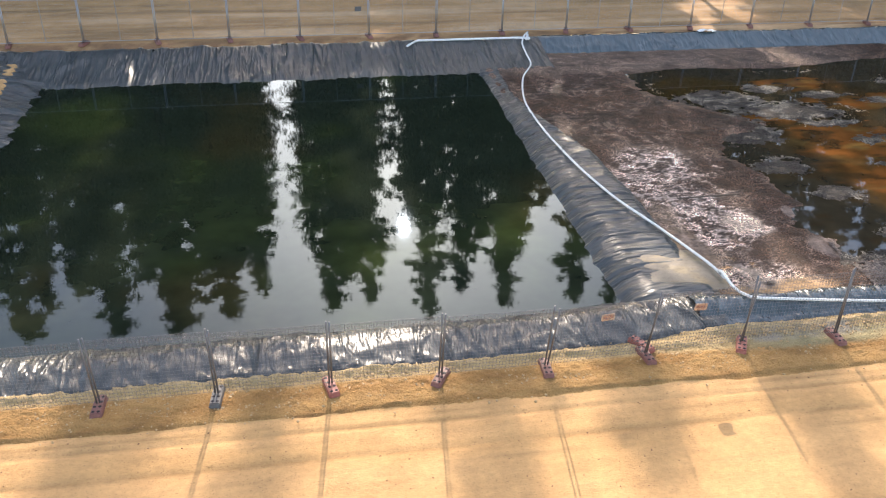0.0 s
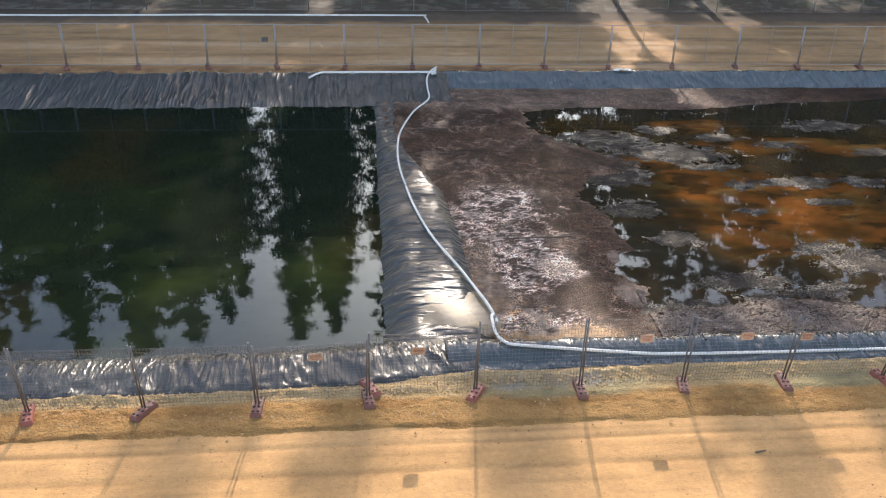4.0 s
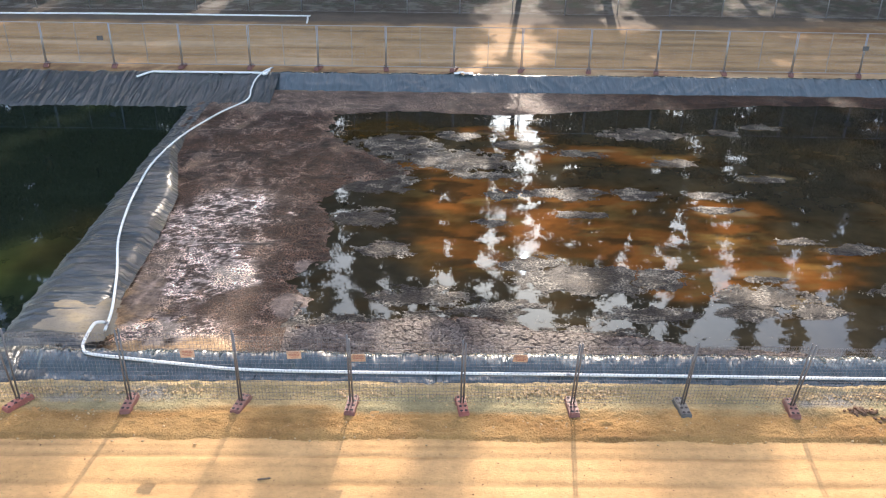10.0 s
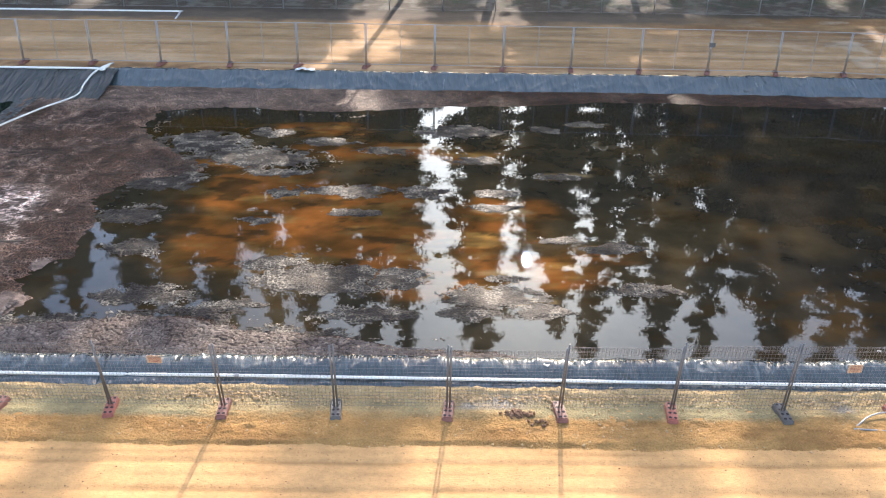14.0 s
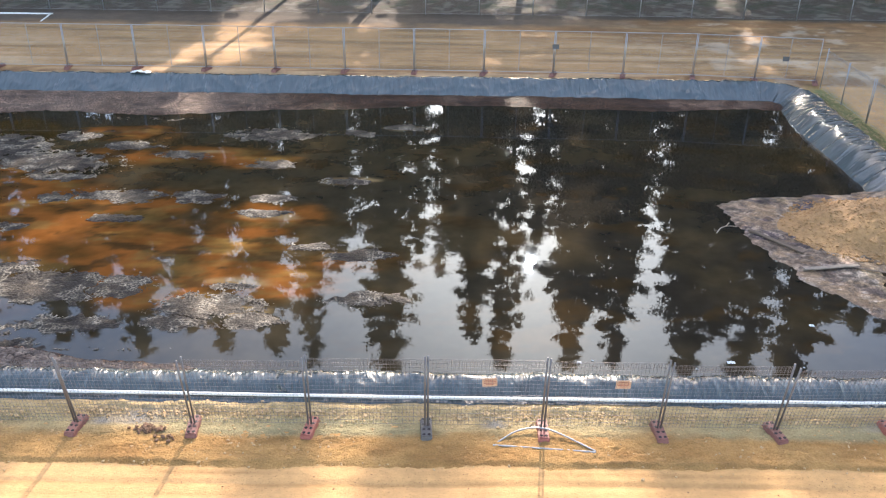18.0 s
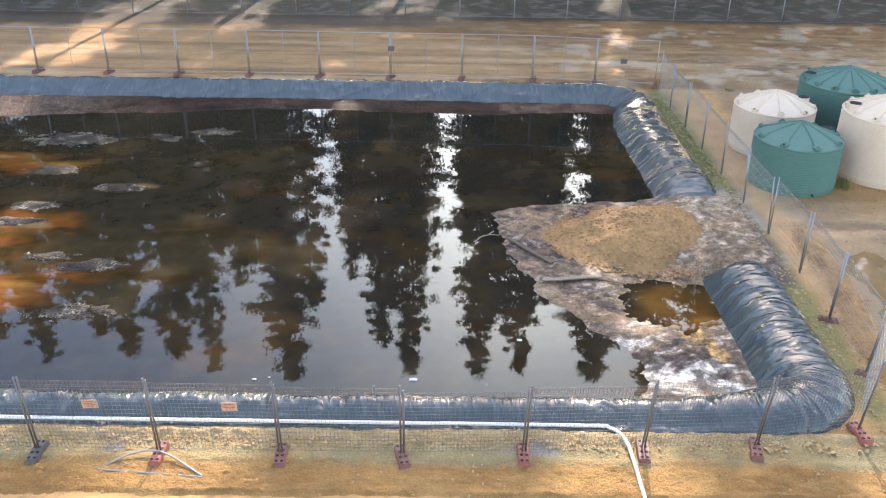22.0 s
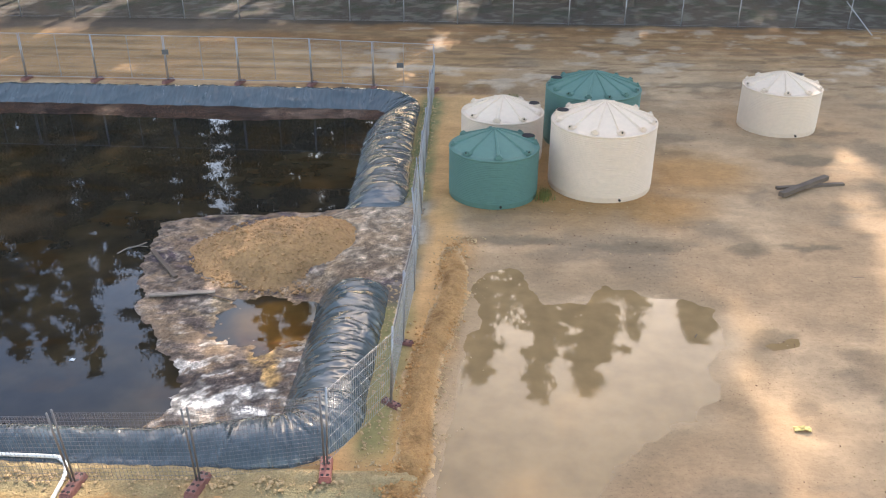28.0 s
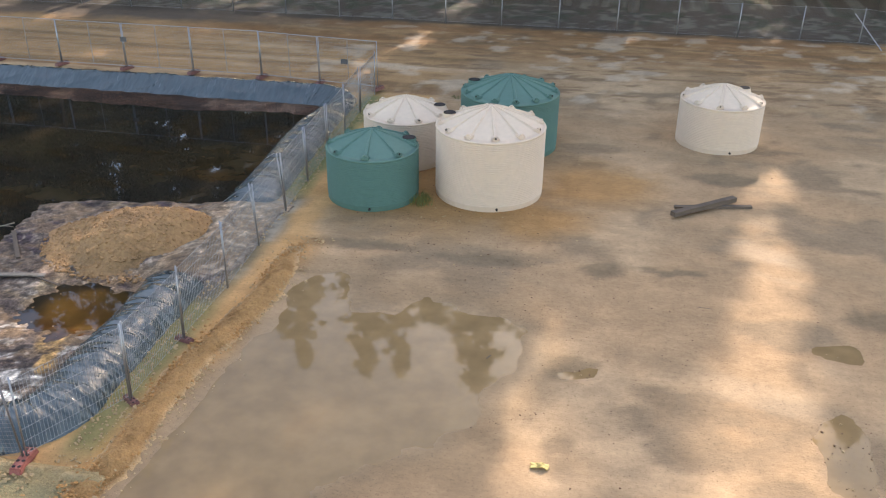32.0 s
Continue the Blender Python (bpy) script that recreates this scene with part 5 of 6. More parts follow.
# signs wired to the fence
sign = empty("sign", 8.5, 0.0, 1.3)
part("plate", box(bmesh.new(), 0, 0, 0, 0.3, 0.012, 0.21, 0.003), SIGN, sign)
for bz, bw in ((0.06, 0.2), (0.022, 0.24), (-0.016, 0.22), (-0.054, 0.15)):
    part("lettering_bar", box(bmesh.new(), 0, -0.0075, bz, bw, 0.003, 0.014), RED, sign, "unreadable red lettering")
for sx_ in (-0.13, 0.13):
    part("tie", box(bmesh.new(), sx_, -0.012, 0.09, 0.01, 0.03, 0.02), STEEL, sign)
tagged(sign, "pale orange sign plate with red lettering wired to the fence", "sign", "fence signs")
for k, (x, h) in enumerate(((8.5, 1.36), (10.7, 1.36), (15.79, 1.36), (18.05, 1.42), (19.4, 1.42), (22.78, 1.5), (37.26, 1.3), (39.92, 1.3))):
    a = lean_at(x)
    m = pose(x, 0.06 - h * math.sin(radians(a)), h * math.cos(radians(a)), a, rng.uniform(-4, 4), 0)
    if k:
        copy_thing(sign, m)
    else:
        sign.matrix_basis = m

FAR_POSTS = [(-17.4 + 3.27 * i, 26.05 - (0.0 if i < 14 else 0.045 * (i - 14) ** 1.1)) for i in range(0, 21)] + [(50.8, 25.35), (53.5, 25.0)]
far_panel = fence_panel(3.27, 2.1, "mesh_fence", STEEL, mid=True)
for c in (far_panel,):
    tagged(c, "tall temporary wire mesh fence panel with a middle post", "fence", "tall temporary fence panels")
far_posts = FAR_POSTS
used = False
for k, ((ax, ay), (bx, by)) in enumerate(zip(far_posts, far_posts[1:])):
    turn = math.degrees(math.atan2(by - ay, bx - ax))
    m = pose((ax + bx) / 2, (ay + by) / 2, 0.13, rng.uniform(-1.5, 1.5), 0, turn)
    m = m @ Matrix.Diagonal((math.hypot(bx - ax, by - ay) / 3.27, 1, 1, 1))
    if used:
        copy_thing(far_panel, m)
    else:
        far_panel.matrix_basis = m
        used = True
for k, (x, y) in enumerate(far_posts):
    copy_thing(feet[1], pose(x, y, 0.13, 0, 0, rng.uniform(-20, 20)))


# small notices on the far fence
notice = empty("notice", 52.0, 25.12, 1.25)
part("plate", box(bmesh.new(), 0, 0, 0, 0.3, 0.01, 0.22, 0.003), SLATE, notice)
for sx_ in (-0.12, 0.12):
    part("tie", box(bmesh.new(), sx_, 0.01, 0.09, 0.01, 0.03, 0.02), STEEL, notice)
tagged(notice, "small grey notice plate wired to the far fence", "sign", "far fence notices")
for x, y in ((41.5, 25.87), (5.0, 26.07)):
    copy_thing(notice, pose(x, y - 0.04, 1.5))

# the chain-link security fence at the wood's edge
def chain_bay(width, height):
    ob = empty("security_fence", 0, 0)
    part("post", rod(bmesh.new(), (-width / 2, 0, -0.1), (-width / 2, 0, height + 0.05), 0.03, 8), STEEL, ob, smooth=True)
    for z in (0.06, height):
        part("wire", rod(bmesh.new(), (-width / 2, 0, z), (width / 2, 0, z), 0.006, 5), STEEL, ob)
    bm = bmesh.new()
    pitch, t = 0.09, 0.003
    n = int((width + height) / pitch)
    for k in range(n):
        for way in (1, -1):
            x0 = -width / 2 + k * pitch - (height if way > 0 else 0)
            lo, hi = max(0.0, (-width / 2 - x0) if way > 0 else (x0 - width / 2)), min(height, (width / 2 - x0) if way > 0 else (x0 + width / 2))
            if hi - lo < 0.1:
                continue
            a, b = Vector((x0 + way * lo, 0, lo)), Vector((x0 + way * hi, 0, hi))
            d = Vector((t, 0, 0))
            vs = [bm.verts.new(p) for p in (a - d, a + d, b + d, b - d)]
            bm.faces.new(vs)
    part("chain_link", bm, DARKSTEEL, ob, "grey chain-link mesh")
    return tagged(ob, "galvanised chain-link security fence bay between steel posts", "fence", "security fence bays")


bay = chain_bay(3.2, 1.75)
sec = [(-25.6 + 3.2 * i, 38.2) for i in range(0, 25)] + [(54.2 + 3.15 * i, 38.05 - 0.05 * i) for i in range(0, 8)] + [(78.5, 36.2), (81.5, 34.6), (84.5, 33.0)]
used = False
for (ax, ay), (bx, by) in zip(sec, sec[1:]):
    m = pose((ax + bx) / 2, (ay + by) / 2, 0.22, 0, 0, math.degrees(math.atan2(by - ay, bx - ax)))
    if used:
        copy_thing(bay, m)
    else:
        bay.matrix_basis = m
        used = True
brace = empty("steel_strut", 75.3, 36.9, 0.2)
part("tube", rod(bmesh.new(), (0, 0, 1.7), (1.5, -0.7, 0.0), 0.025, 8), STEEL, brace)
tagged(brace, "slanting steel brace at the security fence corner", "brace")


# ---- tanks ----
def lathe(profile, sides=72):
    bm = bmesh.new()
    rings = []
    for r, z in profile:
        rings.append([bm.verts.new((r * math.cos(2 * math.pi * k / sides), r * math.sin(2 * math.pi * k / sides), z)) for k in range(sides)])
    for a, b in zip(rings, rings[1:]):
        for k in range(sides):
            bm.faces.new((a[k], a[(k + 1) % sides], b[(k + 1) % sides], b[k]))
    return bm


def tank(x, y, diameter, wall, apex, mat, label, turn, ribs=12, hatch=0.0):
    ob = empty("water_tank", x, y, 0.0, turn)
    r = diameter / 2
    n = int(wall / 0.066)
    prof = [(r * 0.985, -0.03), (r, 0.02), (r, 0.14)]
    for k in range(n * 4 + 1):
        z = 0.16 + (wall - 0.22) * k / (n * 4)
        prof.append((r + (0.008, 0.014, 0.008, -0.055)[k % 4], z))
    prof += [(r + 0.01, wall - 0.04), (r + 0.025, wall - 0.02), (r + 0.02, wall), (r - 0.03, wall + 0.01)]
    part("wall", lathe(prof), mat, ob, "ribbed tank wall", smooth=True)
    rise = apex - wall
    roof = [(r - 0.02, wall + 0.005)] + [(r * (1 - k / 10) * 0.985 + 0.001, wall + rise * (1 - (1 - k / 10) ** 1.12)) for k in range(11)]
    lid = part("roof", lathe(roof), mat, ob, smooth=True)
    for k in range(ribs):
        a = 2 * math.pi * k / ribs
        bm = bmesh.new()
        pts = []
        for j in range(9):
            f = 0.06 + 0.9 * j / 8
            pts.append((r * f, wall + rise * (1 - f ** 1.12) + 0.004))
        prev = None
        for q, (rr, z) in enumerate(pts):
            h, w = 0.05 * (0.6 + 0.4 * q / 8), 0.035 + 0.03 * q / 8
            ring = [bm.verts.new((rr, s * w2, z + dz)) for s, w2, dz in ((-1, w, -0.02), (-1, w * 0.6, h), (1, w * 0.6, h), (1, w, -0.02))]
            if prev:
                for i in range(3):
                    bm.faces.new((prev[i], prev[i + 1], ring[i + 1], ring[i]))
            else:
                bm.faces.new(ring[::-1])
            prev = ring
        bm.faces.new(prev)
        bmesh.ops.rotate(bm, verts=bm.verts, matrix=Matrix.Rotation(a, 3, "Z"))
        bmesh.ops.recalc_face_normals(bm, faces=bm.faces)
        part("roof_rib", bm, mat, lid)
        m = Matrix.Rotation(a, 4, "Z")
        base_z = wall + rise * 0.10
        bm = bmesh.new()
        box(bm, r * 0.885, 0, base_z + 0.02, 0.26, 0.24, 0.10, 0.025, m)
        box(bm, r * 0.93, 0, base_z + 0.055, 0.07, 0.12, 0.12, 0.015, m)
        part("lifting_lug", bm, mat, lid)
        # no hole is cut: a dark disc paints the shade in it
        if k % 2:
            part("lug_hole_shade", rod(bmesh.new(), m @ Vector((r * 0.965, 0, base_z + 0.06)), m @ Vector((r * 0.968 + 0.012, 0, base_z + 0.06)), 0.03, 10), DARK_FILL, lid, "flat dark disc painted as the shade in a bolt hole")
    a = radians(hatch - turn)
    c = Vector((math.cos(a) * r * 0.8, math.sin(a) * r * 0.8, wall + rise * 0.22))
    bm = bmesh.new()
    bmesh.ops.create_cone(bm, cap_ends=False, segments=24, radius1=0.23, radius2=0.22, depth=0.2, matrix=Matrix.Translation(c))
    part("inlet_ring", bm, mat, lid, smooth=True)
    bm = bmesh.new()
    bmesh.ops.create_cone(bm, cap_ends=True, segments=24, radius1=0.2, radius2=0.19, depth=0.04, matrix=Matrix.Translation(c + Vector((0, 0, 0.09))))
    part("strainer", bm, DARK_FILL, lid, "dark inlet strainer")
    part("outlet", rod(bmesh.new(), (0.1, -r + 0.02, 0.1), (0.1, -r - 0.07, 0.1), 0.035, 10), DARK_FILL, ob, "dark outlet fitting")
    return tagged(ob, label, "water tank", "water tanks in the yard")


tank(55.93, 14.46, 2.86, 1.62, 2.18, GREEN, "green ribbed plastic rainwater tank with a conical roof", 5, hatch=18, ribs=8)
tank(59.5, 15.4, 3.4, 2.22, 2.86, CREAM, "large cream ribbed plastic rainwater tank with a conical roof", 12, hatch=170, ribs=12)
tank(56.27, 17.86, 2.9, 1.65, 2.22, CREAM, "cream ribbed plastic rainwater tank with a conical roof", 20, hatch=15, ribs=9)
tank(59.66, 19.75, 3.48, 2.03, 2.63, GREEN, "large green ribbed plastic rainwater tank with a conical roof", 0, hatch=165, ribs=14)
tank(67.23, 21.6, 2.95, 1.65, 2.2, CREAM, "cream ribbed plastic rainwater tank standing alone in the yard", 8, hatch=45, ribs=10)


# ---- heap, timber and litter ----
hx, hy = np.arange(46.9, 52.6, 0.045), np.arange(7.6, 13.4, 0.045)
X, Y = np.meshgrid(hx, hy)


def heap_height(X, Y):
    d = blobs(X + 0.7 * (fbm(X, Y, 131) - 0.5), Y + 0.7 * (fbm(X, Y, 132) - 0.5), [(49.9, 10.45, 2.6, 2.05), (50.9, 10.8, 1.5, 1.6)])
    f = step(-0.05, 0.2, d)
    return d, -0.42 + 0.9 * step(-0.25, 0.9, d) + 0.26 * (fbm(X * 1.4, Y * 1.4, 133) - 0.5) * f + (0.04 * (vnoise(X * 5, Y * 5, 134) - 0.5) + 0.035 * (vnoise(X * 10, Y * 10, 135) - 0.5)) * f


d, hz = heap_height(X, Y)
heap = grid_object("clay_mound", hx, hy, hz, HEAP, keep=d > -0.1)
tagged(heap, "low heap of lumpy tan clay tipped onto the sludge", "soil heap")


def timber(x, y, z, length, w, h, turn, label, mat=TIMBER, tilt=0.0):
    bm = bmesh.new()
    box(bm, 0, 0, h / 2, length, w, h)
    bmesh.ops.subdivide_edges(bm, edges=[e for e in bm.edges if abs(e.verts[0].co.x - e.verts[1].co.x) > length * 0.5], cuts=8)
    for v in bm.verts:
        v.co.y += 0.25 * w * noise.noise((v.co.x * 1.5, x, v.co.z))
        v.co.z += 0.15 * h * noise.noise((v.co.x * 2, y, v.co.y))
    me = bpy.data.meshes.new("timber")
    bm.to_mesh(me)
    bm.free()
    me.materials.append(mat)
    ob = new("timber", me)
    ob.matrix_basis = pose(x, y, z, 0, tilt, turn)
    return tagged(ob, label, "timber")


timber(66.2, 15.05, 0.1, 2.5, 0.2, 0.15, 38, "weathered grey-brown timber beam lying on the ground")
timber(66.5, 15.3, 0.0, 2.4, 0.14, 0.11, 11, "weathered grey-brown timber beam lying on the ground")
timber(46.55, 9.6, -0.33, 1.9, 0.12, 0.05, -52, "wet brown plank lying on the sludge")
timber(47.6, 7.95, -0.32, 1.7, 0.14, 0.04, 8, "pale bent plank lying on the sludge", DRIFT)
timber(48.7, 7.8, -0.33, 0.8, 0.06, 0.03, -20, "thin brown stick lying on the sludge")
timber(15.0, 8.35, -0.34, 2.2, 0.05, 0.04, 2, "thin grey batten lying on the sludge")
timber(17.7, -2.25, 0.0, 0.25, 0.03, 0.02, 10, "short brown stick lying on the road")


for x, y, turn, long in ((65.7, 9.1, -6, 0.4), (69.2, 5.9, -40, 0.16), (60.7, 6.0, 60, 0.16)):
    timber(x, y, 0.0, long, 0.024, 0.014, turn, "short dark stick lying on the yard")


def rumple(name, x, y, z, size, mat, label, category, seed, height=0.12):
    """A crumpled sheet."""
    bm = bmesh.new()
    bmesh.ops.create_grid(bm, x_segments=14, y_segments=10, size=0.5)
    for v in bm.verts:
        q = noise.noise((v.co.x * 4, v.co.y * 4, seed))
        v.co.x, v.co.y = v.co.x * size[0] * (1 + 0.3 * q), v.co.y * size[1] * (1 + 0.3 * noise.noise((v.co.y * 5, seed, v.co.x)))
        v.co.z = height * (0.5 + q) * (1 - 1.2 * abs(v.co.x / size[0]))
    me = bpy.data.meshes.new(name)
    bm.to_mesh(me)
    bm.free()
    me.polygons.foreach_set("use_smooth", [True] * len(me.polygons))
    me.materials.append(mat)
    ob = new(name, me)
    ob.location = (x, y, z)
    sol = ob.modifiers.new("thick", "SOLIDIFY")
    sol.thickness = 0.01
    return tagged(ob, label, category)


rumple("cloth", 62.1, 2.55, 0.02, (0.34, 0.16), YELLOW, "crumpled yellow cloth lying on the yard", "cloth", 3, height=0.06)
rumple("plastic_sheet", 22.3, 25.12, 0.24, (0.9, 0.3), WHITE, "small white plastic sheet on the far bank", "plastic sheet", 8)
scrap_r = random.Random(41)
for k, (x, y, s) in enumerate(((39.62, 3.12, 0.16), (39.95, 3.2, 0.1), (43.3, 3.19, 0.3), (42.4, 2.9, 0.1), (45.0, 3.0, 0.08), (45.9, 4.9, 0.2), (46.1, 10.9, 0.12))):
    s *= 0.6
    rumple("plastic_scrap", x, y, -0.395, (s, s * scrap_r.uniform(0.4, 0.8)), WHITE, "small white scrap of plastic afloat on the pond", "scrap", 50 + k, height=0.03)
twig = empty("twig", 45.24, 10.63, -0.39)
tube("stem", [(-0.3, -0.35, 0.0), (-0.1, -0.05, 0.03), (0.1, 0.1, 0.02), (0.3, 0.4, 0.0)], 0.018, DRIFT, parent=twig)
tube("side_shoot", [(0.1, 0.1, 0.02), (0.3, 0.08, 0.04), (0.45, 0.12, 0.0)], 0.012, DRIFT, parent=twig)
tagged(twig, "pale forked twig afloat beside the mud", "twig")
# a fallen tube frame beside the fence foot
frame_bits = empty("tube_frame", 38.4, -0.35, 0.02)
tube("tube_bent", [(-1.0, -0.05, 0.02), (-0.5, 0.28, 0.1), (0.1, 0.3, 0.12), (1.0, -0.25, 0.03)], 0.018, STEEL, parent=frame_bits)
part("tube_straight", rod(bmesh.new(), (-1.05, -0.1, 0.03), (1.0, -0.28, 0.03), 0.018, 8), STEEL, frame_bits)
tagged(frame_bits, "bent grey tube frame lying at the fence foot", "tube frame")


def stone_mesh(seed, n=5):
    out = []
    for k in range(n):
        bm = bmesh.new()
        bmesh.ops.create_icosphere(bm, subdivisions=1, radius=1.0)
        for v in bm.verts:
            v.co *= 0.75 + 0.5 * noise.noise(v.co * 1.3 + Vector((seed + k * 7, 0, 0)))
            v.co.z *= 0.65
        out.append(([v.co.copy() for v in bm.verts], [[v.index for v in f.verts] for f in bm.faces]))
        bm.free()
    return out


def scatter(name, spots, mat, label, category, seed):
    """Many loose stones as one joined sheet of real lumps: spots are x, y, z, size."""
    kinds = stone_mesh(seed)
    r = random.Random(seed)
    verts, faces = [], []
    for x, y, z, s in spots:
        vs, fs = kinds[r.randrange(len(kinds))]
        m = pose(x, y, z, r.uniform(-20, 20), r.uniform(-20, 20), r.uniform(0, 360))
        b = len(verts)
        sx_, sy_ = s * r.uniform(0.8, 1.4), s * r.uniform(0.7, 1.1)
        verts += [m @ Vector((v.x * sx_, v.y * sy_, v.z * s)) for v in vs]
        faces += [[i + b for i in f] for f in fs]
    ob = mesh_object(name, verts, faces, mat, smooth=False)
    return tagged(ob, label, category, kind="stuff")


spots = []
for _ in range(13000):
    x, y = rng.uniform(-9, 53), rng.choice([rng.gauss(0.6, 0.2), rng.gauss(0.74, 0.1), rng.uniform(-0.8, 0.85), rng.gauss(-0.6, 0.3)])
    if x < 11.5 and y > 0.2:
        y -= 0.45
    if y < 0.84:
        spots.append((x, y, 0.03, 0.010 + (0.06 if y > 0.3 else 0.04) * rng.random() ** 2.4))
for _ in range(1400):
    y = rng.uniform(0, 11)
    spots.append((54.35 + 0.09 * (y - 3) + rng.gauss(0, 0.3), y, 0.06, 0.012 + 0.045 * rng.random() ** 2.4))
for _ in range(5000):
    spots.append((rng.uniform(11.8, 51), 0.72 - abs(rng.gauss(0, 0.13)) + 0.06 * rng.gauss(0, 1), 0.04, 0.010 + 0.045 * rng.random() ** 2.6))
for _ in range(1100):
    spots.append((rng.uniform(53.1, 53.7), rng.uniform(1, 24), 0.01, 0.02 + 0.05 * rng.random() ** 2))
for _ in range(6000):
    x, y = rng.uniform(55, 80), rng.uniform(-3, 34)
    if x < 62.5 and y < 9.8:
        continue
    spots.append((x, y, 0.0, 0.008 + 0.035 * rng.random() ** 4))
specks = []
for _ in range(4200):
    x, y = rng.uniform(54.8, 80), rng.uniform(-3, 34)
    if not (x < 62.5 and y < 9.8):
        specks.append((x, y, 0.0, 0.010 + 0.035 * rng.random() ** 3.5))
near = np.array([(rng.uniform(57, 73), rng.uniform(-2.5, 13)) for _ in range(7600)])
dry = (inside(near[:, 0], near[:, 1], PUDDLE) < -0.2) & (vnoise(near[:, 0] * 0.6, near[:, 1] * 0.9, 251) > 0.35)
specks += [(float(x), float(y), 0.0, 0.006 + 0.022 * rng.random() ** 3) for x, y in near[dry]]
for _ in range(2200):
    specks.append((rng.uniform(-8, 54), rng.uniform(-6, -0.5), 0.0, 0.006 + 0.02 * rng.random() ** 3))
scatter("dark_crumbs", specks, CLOD, "small dark crumbs of soil and bark on the yard", "crumbs", 29)
scatter("rubble", spots, STONE, "loose tan clay stones scattered along the fence", "rubble", 11)
spots = []
for _ in range(5200):
    a, q = rng.uniform(0, 2 * math.pi), math.sqrt(rng.random())
    x, y = 50.0 + 2.9 * q * math.cos(a), 10.5 + 2.45 * q * math.sin(a)
    d, z = heap_height(np.array([[x]]), np.array([[y]]))
    if d[0, 0] > -0.12 or rng.random() < 0.25:
        z = np.maximum(z, -0.33)
        spots.append((x, y, float(z[0, 0]), 0.014 + 0.075 * rng.random() ** 3.4))
crumbs = []
for _ in range(9000):
    y = rng.uniform(-1.2, 10.6)
    swell = 0.5 + 0.5 * math.sin(y * 1.7 + 1.1) * math.sin(y * 0.63 + 0.4)
    if rng.random() > (0.35 + 0.65 * swell) * min(1, max(0.08, (y + 1.4) / 2.4)) * min(1, max(0.1, (11.2 - y) / 2.5)):
        continue
    x = 54.22 + 0.09 * (y - 3) + 0.14 * math.sin(y * 1.1) + rng.gauss(0, 0.10 + 0.13 * swell)
    crumbs.append((x, y, 0.06 + rng.uniform(-0.03, 0.035), 0.010 + 0.05 * rng.random() ** 3.4))
scatter("clay_clods", crumbs, ORANGE, "crumbled orange clay in a low ridge beside the puddle", "clods", 19)
scatter("clods", spots, HEAP, "clods of tan clay on the soil heap", "clods", 13)
clump = [(30.3 + rng.gauss(0, 0.13), -0.1 + rng.gauss(0, 0.07), 0.04 + 0.06 * rng.random(), 0.05 + 0.06 * rng.random()) for _ in range(34)] + [(30.75 + rng.gauss(0, 0.1), -0.32 + rng.gauss(0, 0.06), 0.05, 0.03 + 0.05 * rng.random()) for _ in range(9)]
scatter("mud_clods", clump, CLOD, "clump of dark red-brown mud clods beside the fence", "clods", 17)
# green weeds beside the pond bank
verts, faces = [], []
for _ in range(2200):
    x, y = rng.uniform(53.0, 53.6), rng.uniform(13.5, 23.5)
    if rng.random() < 0.15:
        x, y = rng.choice([(57.62, 14.2), (57.55, 13.9), (56.9, 25.0)])
        x, y = x + rng.gauss(0, 0.12), y + rng.gauss(0, 0.12)
    h, a, l = (0.25 if x > 57.2 else 0.03) + 0.08 * rng.random() ** 2, rng.uniform(0, 6.3), 0.06
    b = len(verts)
    verts += [(x - 0.012 * math.cos(a), y - 0.012 * math.sin(a), 0), (x + 0.012 * math.cos(a), y + 0.012 * math.sin(a), 0), (x + l * math.sin(a), y + l * math.cos(a), h)]
    faces.append((b, b + 1, b + 2))
tagged(mesh_object("weeds", verts, faces, WEED, smooth=False), "sparse green weeds beside the pond bank", "weeds", kind="stuff")


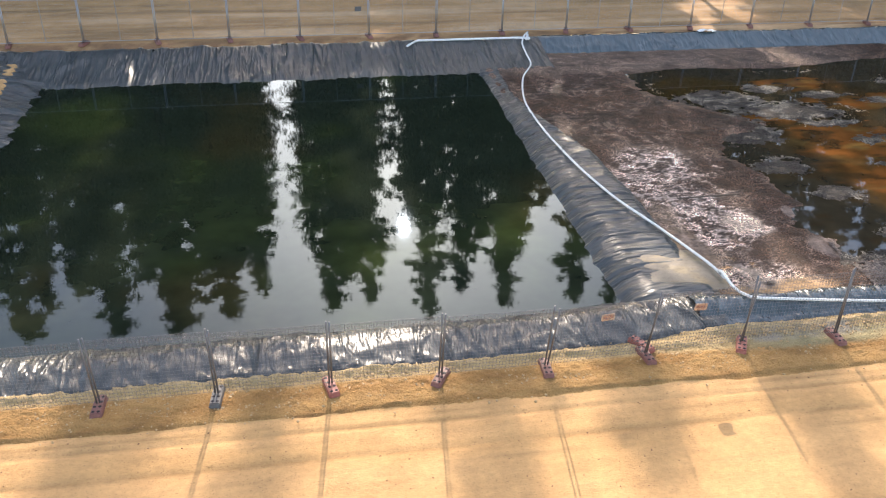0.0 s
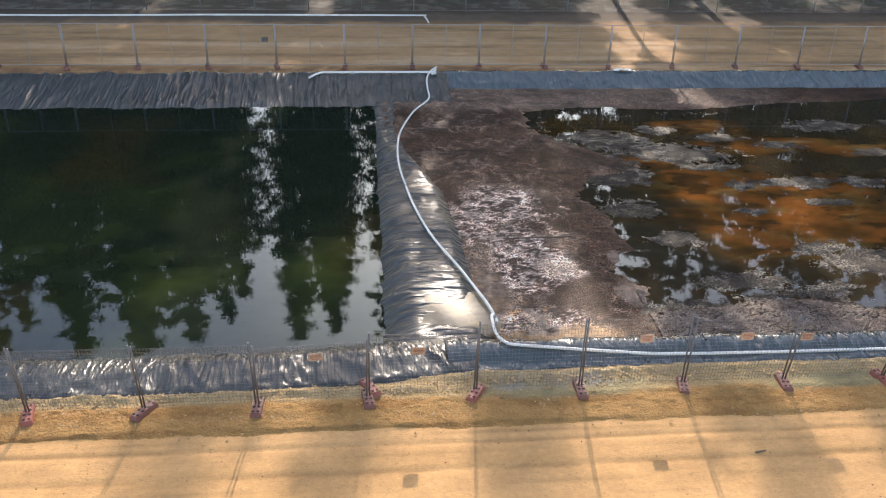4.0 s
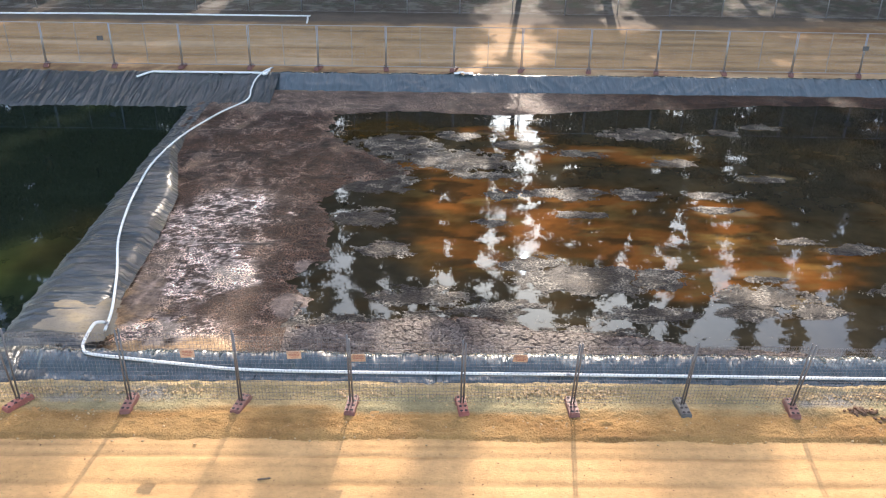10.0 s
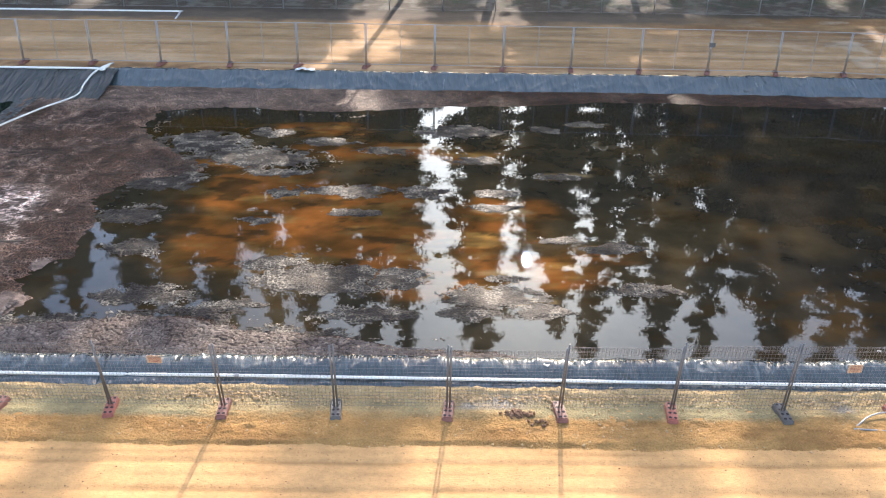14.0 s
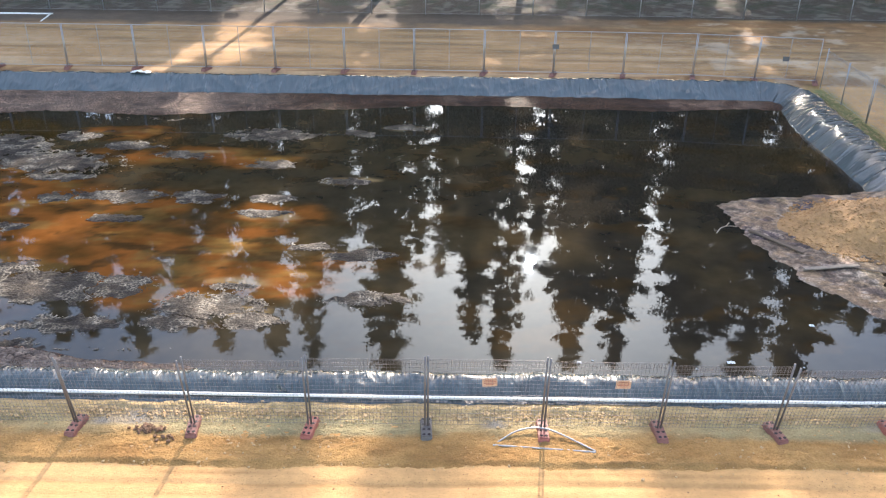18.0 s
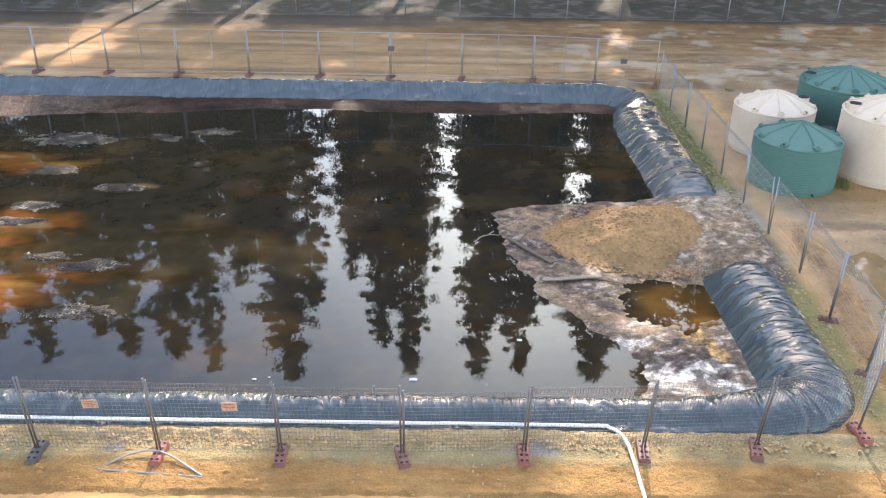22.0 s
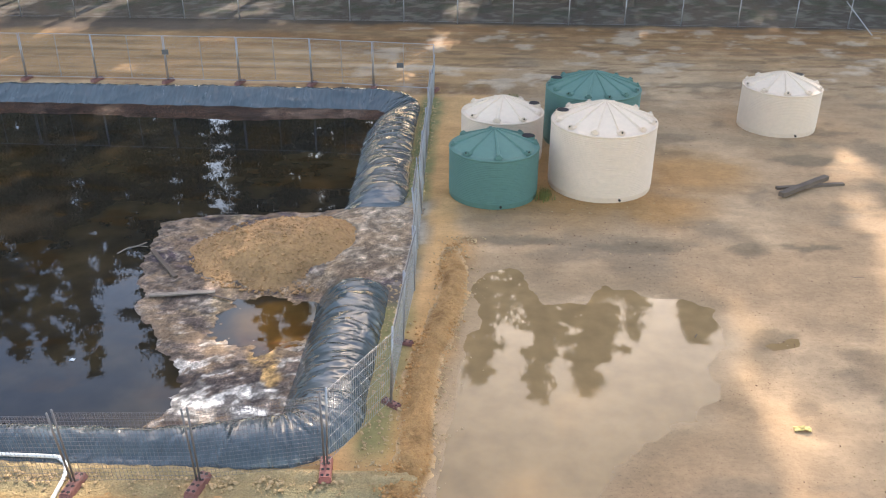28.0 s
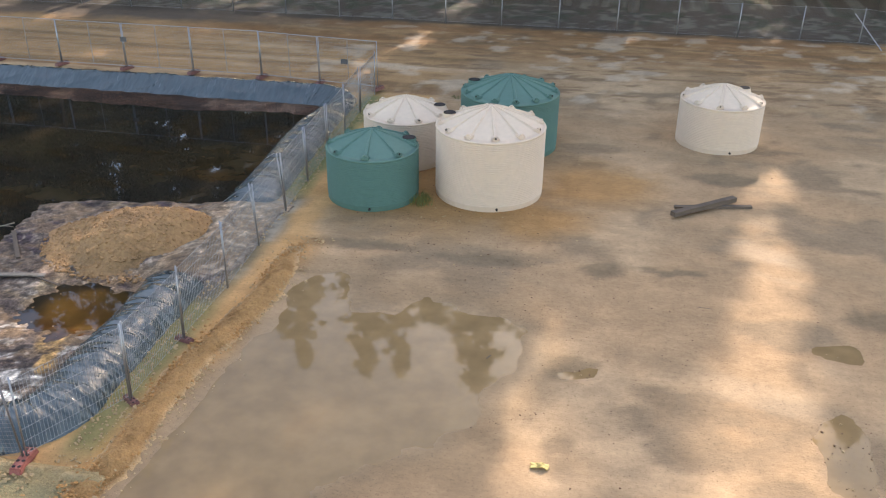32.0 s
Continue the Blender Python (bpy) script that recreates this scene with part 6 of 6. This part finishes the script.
# ---- trees ----
def tree(height, base, spread, seed, leaves, label):
    """A tall slim forest tree: tapered trunk, limbs in uneven tiers, and a ragged crown of drooping leaf sprays."""
    r = random.Random(seed)
    ob = empty("tree", 0, 0)
    verts, faces = [], []

    def limb(a, b, r0, r1, sides=7, cuts=5, bend=0.3):
        a, b = Vector(a), Vector(b)
        first = len(verts)
        off = Vector((r.uniform(-1, 1), r.uniform(-1, 1), 0)) * bend
        for k in range(cuts + 1):
            t = k / cuts
            p = a.lerp(b, t) + off * math.sin(t * math.pi)
            rr = r0 + (r1 - r0) * t
            for s in range(sides):
                an = 2 * math.pi * s / sides
                verts.append(p + Vector((math.cos(an) * rr, math.sin(an) * rr, 0)))
        for k in range(cuts):
            for s in range(sides):
                faces.append((first + k * sides + s, first + k * sides + (s + 1) % sides, first + (k + 1) * sides + (s + 1) % sides, first + (k + 1) * sides + s))

    limb((0, 0, -0.6), (r.uniform(-0.3, 0.3), r.uniform(-0.3, 0.3), height * 0.985), 0.27, 0.03, 8, 10, 0.25)
    clumps = []
    n = 190
    for k in range(n):
        f = (k + r.uniform(-0.4, 0.4)) / (n - 1)
        z = height * (base + (0.985 - base) * f)
        if r.random() < 0.34 - 0.25 * f:
            continue
        ragged = r.uniform(0.35, 1.0) if r.random() < 0.8 else r.uniform(1.0, 1.4)
        reach = max(0.35, spread * (0.07 + 0.93 * max(0.0, 1 - f) ** 0.58) * min(1.0, 0.55 + 2.2 * max(0.0, f)) * ragged)
        a = r.uniform(0, 2 * math.pi)
        tip = Vector((math.cos(a) * reach, math.sin(a) * reach, z + reach * r.uniform(-0.25, 0.4)))
        limb((0, 0, z - 0.25), tip, 0.055 * (1.15 - f), 0.010, 4, 3, 0.2)
        for t in (0.3, 0.62, 0.95) if reach > 1.2 else (0.5, 0.95):
            if r.random() < 0.86:
                c = Vector((0, 0, z)).lerp(tip, t) + Vector((r.gauss(0, 0.2), r.gauss(0, 0.2), r.gauss(0, 0.15)))
                clumps.append((c, r.uniform(0.14, 0.34) * (1.1 - 0.5 * f), r.uniform(0.3, 1.6) * (1.15 - 0.6 * f)))
    mesh_object("trunk", verts, faces, BARK, parent=ob)
    total = sum(c[2] for c in clumps)
    lv, lf = [], []
    for c0, size, share in clumps:
        for _ in range(int(leaves * share / total)):
            c = c0 + Vector((r.gauss(0, size * 1.25), r.gauss(0, size * 1.25), r.gauss(-0.08, size * 0.7)))
            w, h = r.uniform(0.08, 0.17), r.uniform(0.13, 0.32)
            an, ti, tw = r.uniform(0, 6.3), r.uniform(-1.1, 0.3), r.uniform(-0.8, 0.8)
            v = Vector((math.cos(an) * math.cos(ti), math.sin(an) * math.cos(ti), math.sin(ti))) * h
            u = Vector((-math.sin(an) * math.cos(tw), math.cos(an) * math.cos(tw), math.sin(tw))) * w
            i = len(lv)
            lv += [c - v * 0.5, c + u * 0.5, c + v * 0.55, c - u * 0.5]
            lf.append((i, i + 1, i + 2, i + 3))
    mesh_object("crown", lv, lf, LEAF, smooth=False, parent=ob)
    return tagged(ob, label, "tree", "forest trees")


KINDS = [tree(30, 0.20, 3.5, 1, 46000, "tall slim forest tree with a dense dark green crown"), tree(30, 0.30, 3.2, 2, 36000, "tall slim forest tree with a ragged dark green crown"), tree(30, 0.16, 3.6, 3, 46000, "tall forest tree leafy almost to the ground"), tree(30, 0.40, 3.0, 4, 16000, "tall forest tree with a sparse crown over a bare trunk")]
kind_used = [False] * len(KINDS)

# lanes through the wood, along the sun's direction: x at y = 46, half width
FLOOR_LANES = ((-3.0, 0.5), (7.4, 0.6), (25.4, 0.6), (33.6, 0.5), (41.0, 0.55), (54.8, 0.6))
HIGH_LANES = ((9.8, 1.2, 9), (13.3, 1.0, 9), (24.3, 1.2, 9), (28.2, 1.2, 9), (35.6, 1.2, 9), (44.2, 1.6, 9), (67.3, 0.5, 10), (72.0, 0.4, 20))      # and the y that their light reaches


def plant(x, y, h, kind, turn, wide=1.0):
    m = pose(x, y, 0.3, 0, 0, turn) @ Matrix.Diagonal((wide * h / 30, wide * h / 30, h / 30, 1))
    if kind_used[kind]:
        ob = copy_thing(KINDS[kind], Matrix())
    else:
        ob = KINDS[kind]
        kind_used[kind] = True
    ob.matrix_basis = m


def clear(x, y, need):
    """Moves x out of the lanes that let low sun through to the far bank."""
    for lane, half in FLOOR_LANES:
        off = x - lane - (y - 46) * math.tan(radians(SUN_AZ))
        if abs(off) < half + need:
            x += math.copysign(half + need, off) - off
    return x


tr = random.Random(23)
FRONT = [(-33, 46, 29, 0, 1.2), (-27, 46, 30, 1, 1.2), (-20.4, 46, 28.6, 2, 1.0), (-13.5, 46, 28.8, 0, 1.15), (-8.4, 46, 28.8, 2, 1.45), (-4.9, 47, 28.2, 0, 1.1), (-2.4, 49, 27.5, 1, 0.75), (3.9, 49, 29.8, 0, 1.0), (7.0, 48, 28.6, 0, 0.8), (11.5, 46, 28.9, 1, 0.85), (15.1, 49, 28.6, 0, 0.9), (18.2, 46.5, 28.8, 0, 0.95), (23.3, 43.2, 26.8, 2, 0.95), (26.4, 42.6, 27.6, 1, 0.65), (32.1, 42.6, 28.5, 0, 1.05), (36.3, 52, 24.5, 3, 0.8), (38.9, 48, 28.5, 1, 0.8), (41.6, 46, 30.3, 2, 0.75), (46.9, 45, 29.3, 0, 0.9), (50.0, 43.2, 28, 2, 0.75), (55.9, 43.2, 28.6, 0, 1.15), (60.7, 44, 30.6, 1, 0.9), (64.6, 43, 29, 2, 1.25), (69.5, 55, 28, 3, 1.2), (74.2, 48, 27.5, 1, 0.8), (79.5, 46, 33.5, 0, 1.4), (84, 46, 31.5, 1, 1.1), (90, 47, 30, 0, 1.2)]
for x, y, h, kind, wide in FRONT:
    plant(x, y, h, kind, tr.uniform(0, 360), wide * 1.13)
SKY_GAPS = ((0.0, 0.6), (29.5, 0.9), (35.6, 0.2), (44.5, 0.8))      # where the sky shows down to the ground behind the front row
for row, y in enumerate((55, 63, 73)):
    x = -52 + row * 1.3
    while x < 112:
        x += tr.uniform(3.1, 5.3)
        py = y + tr.uniform(-1.8, 1.8)
        qx = clear(x, py, 2.0 if row < 1 else 2.5)
        if any(abs(qx - g) < half + 1.4 for g, half in SKY_GAPS):
            continue
        h = tr.uniform(27, 32) if row < 1 else tr.uniform(30, 36)
        for lane, half, reach in HIGH_LANES:
            if abs(qx - lane - (py - 46) * math.tan(radians(SUN_AZ))) < half + 1.0:
                h = min(h, (py - reach) * math.tan(radians(SUN_EL)) - 0.8)
        plant(qx, py, h, tr.choice((0, 1, 3, 2, 3)), tr.uniform(0, 360), tr.uniform(0.9, 1.15))
for k in range(100):
    x, y = tr.uniform(-45, 105), tr.uniform(51, 76)
    qx = clear(x, y, 1.5)
    if not any(abs(qx - g) < half + 1.0 for g, half in SKY_GAPS):
        plant(qx, y, tr.uniform(8, 17), tr.choice((0, 2)), tr.uniform(0, 360))
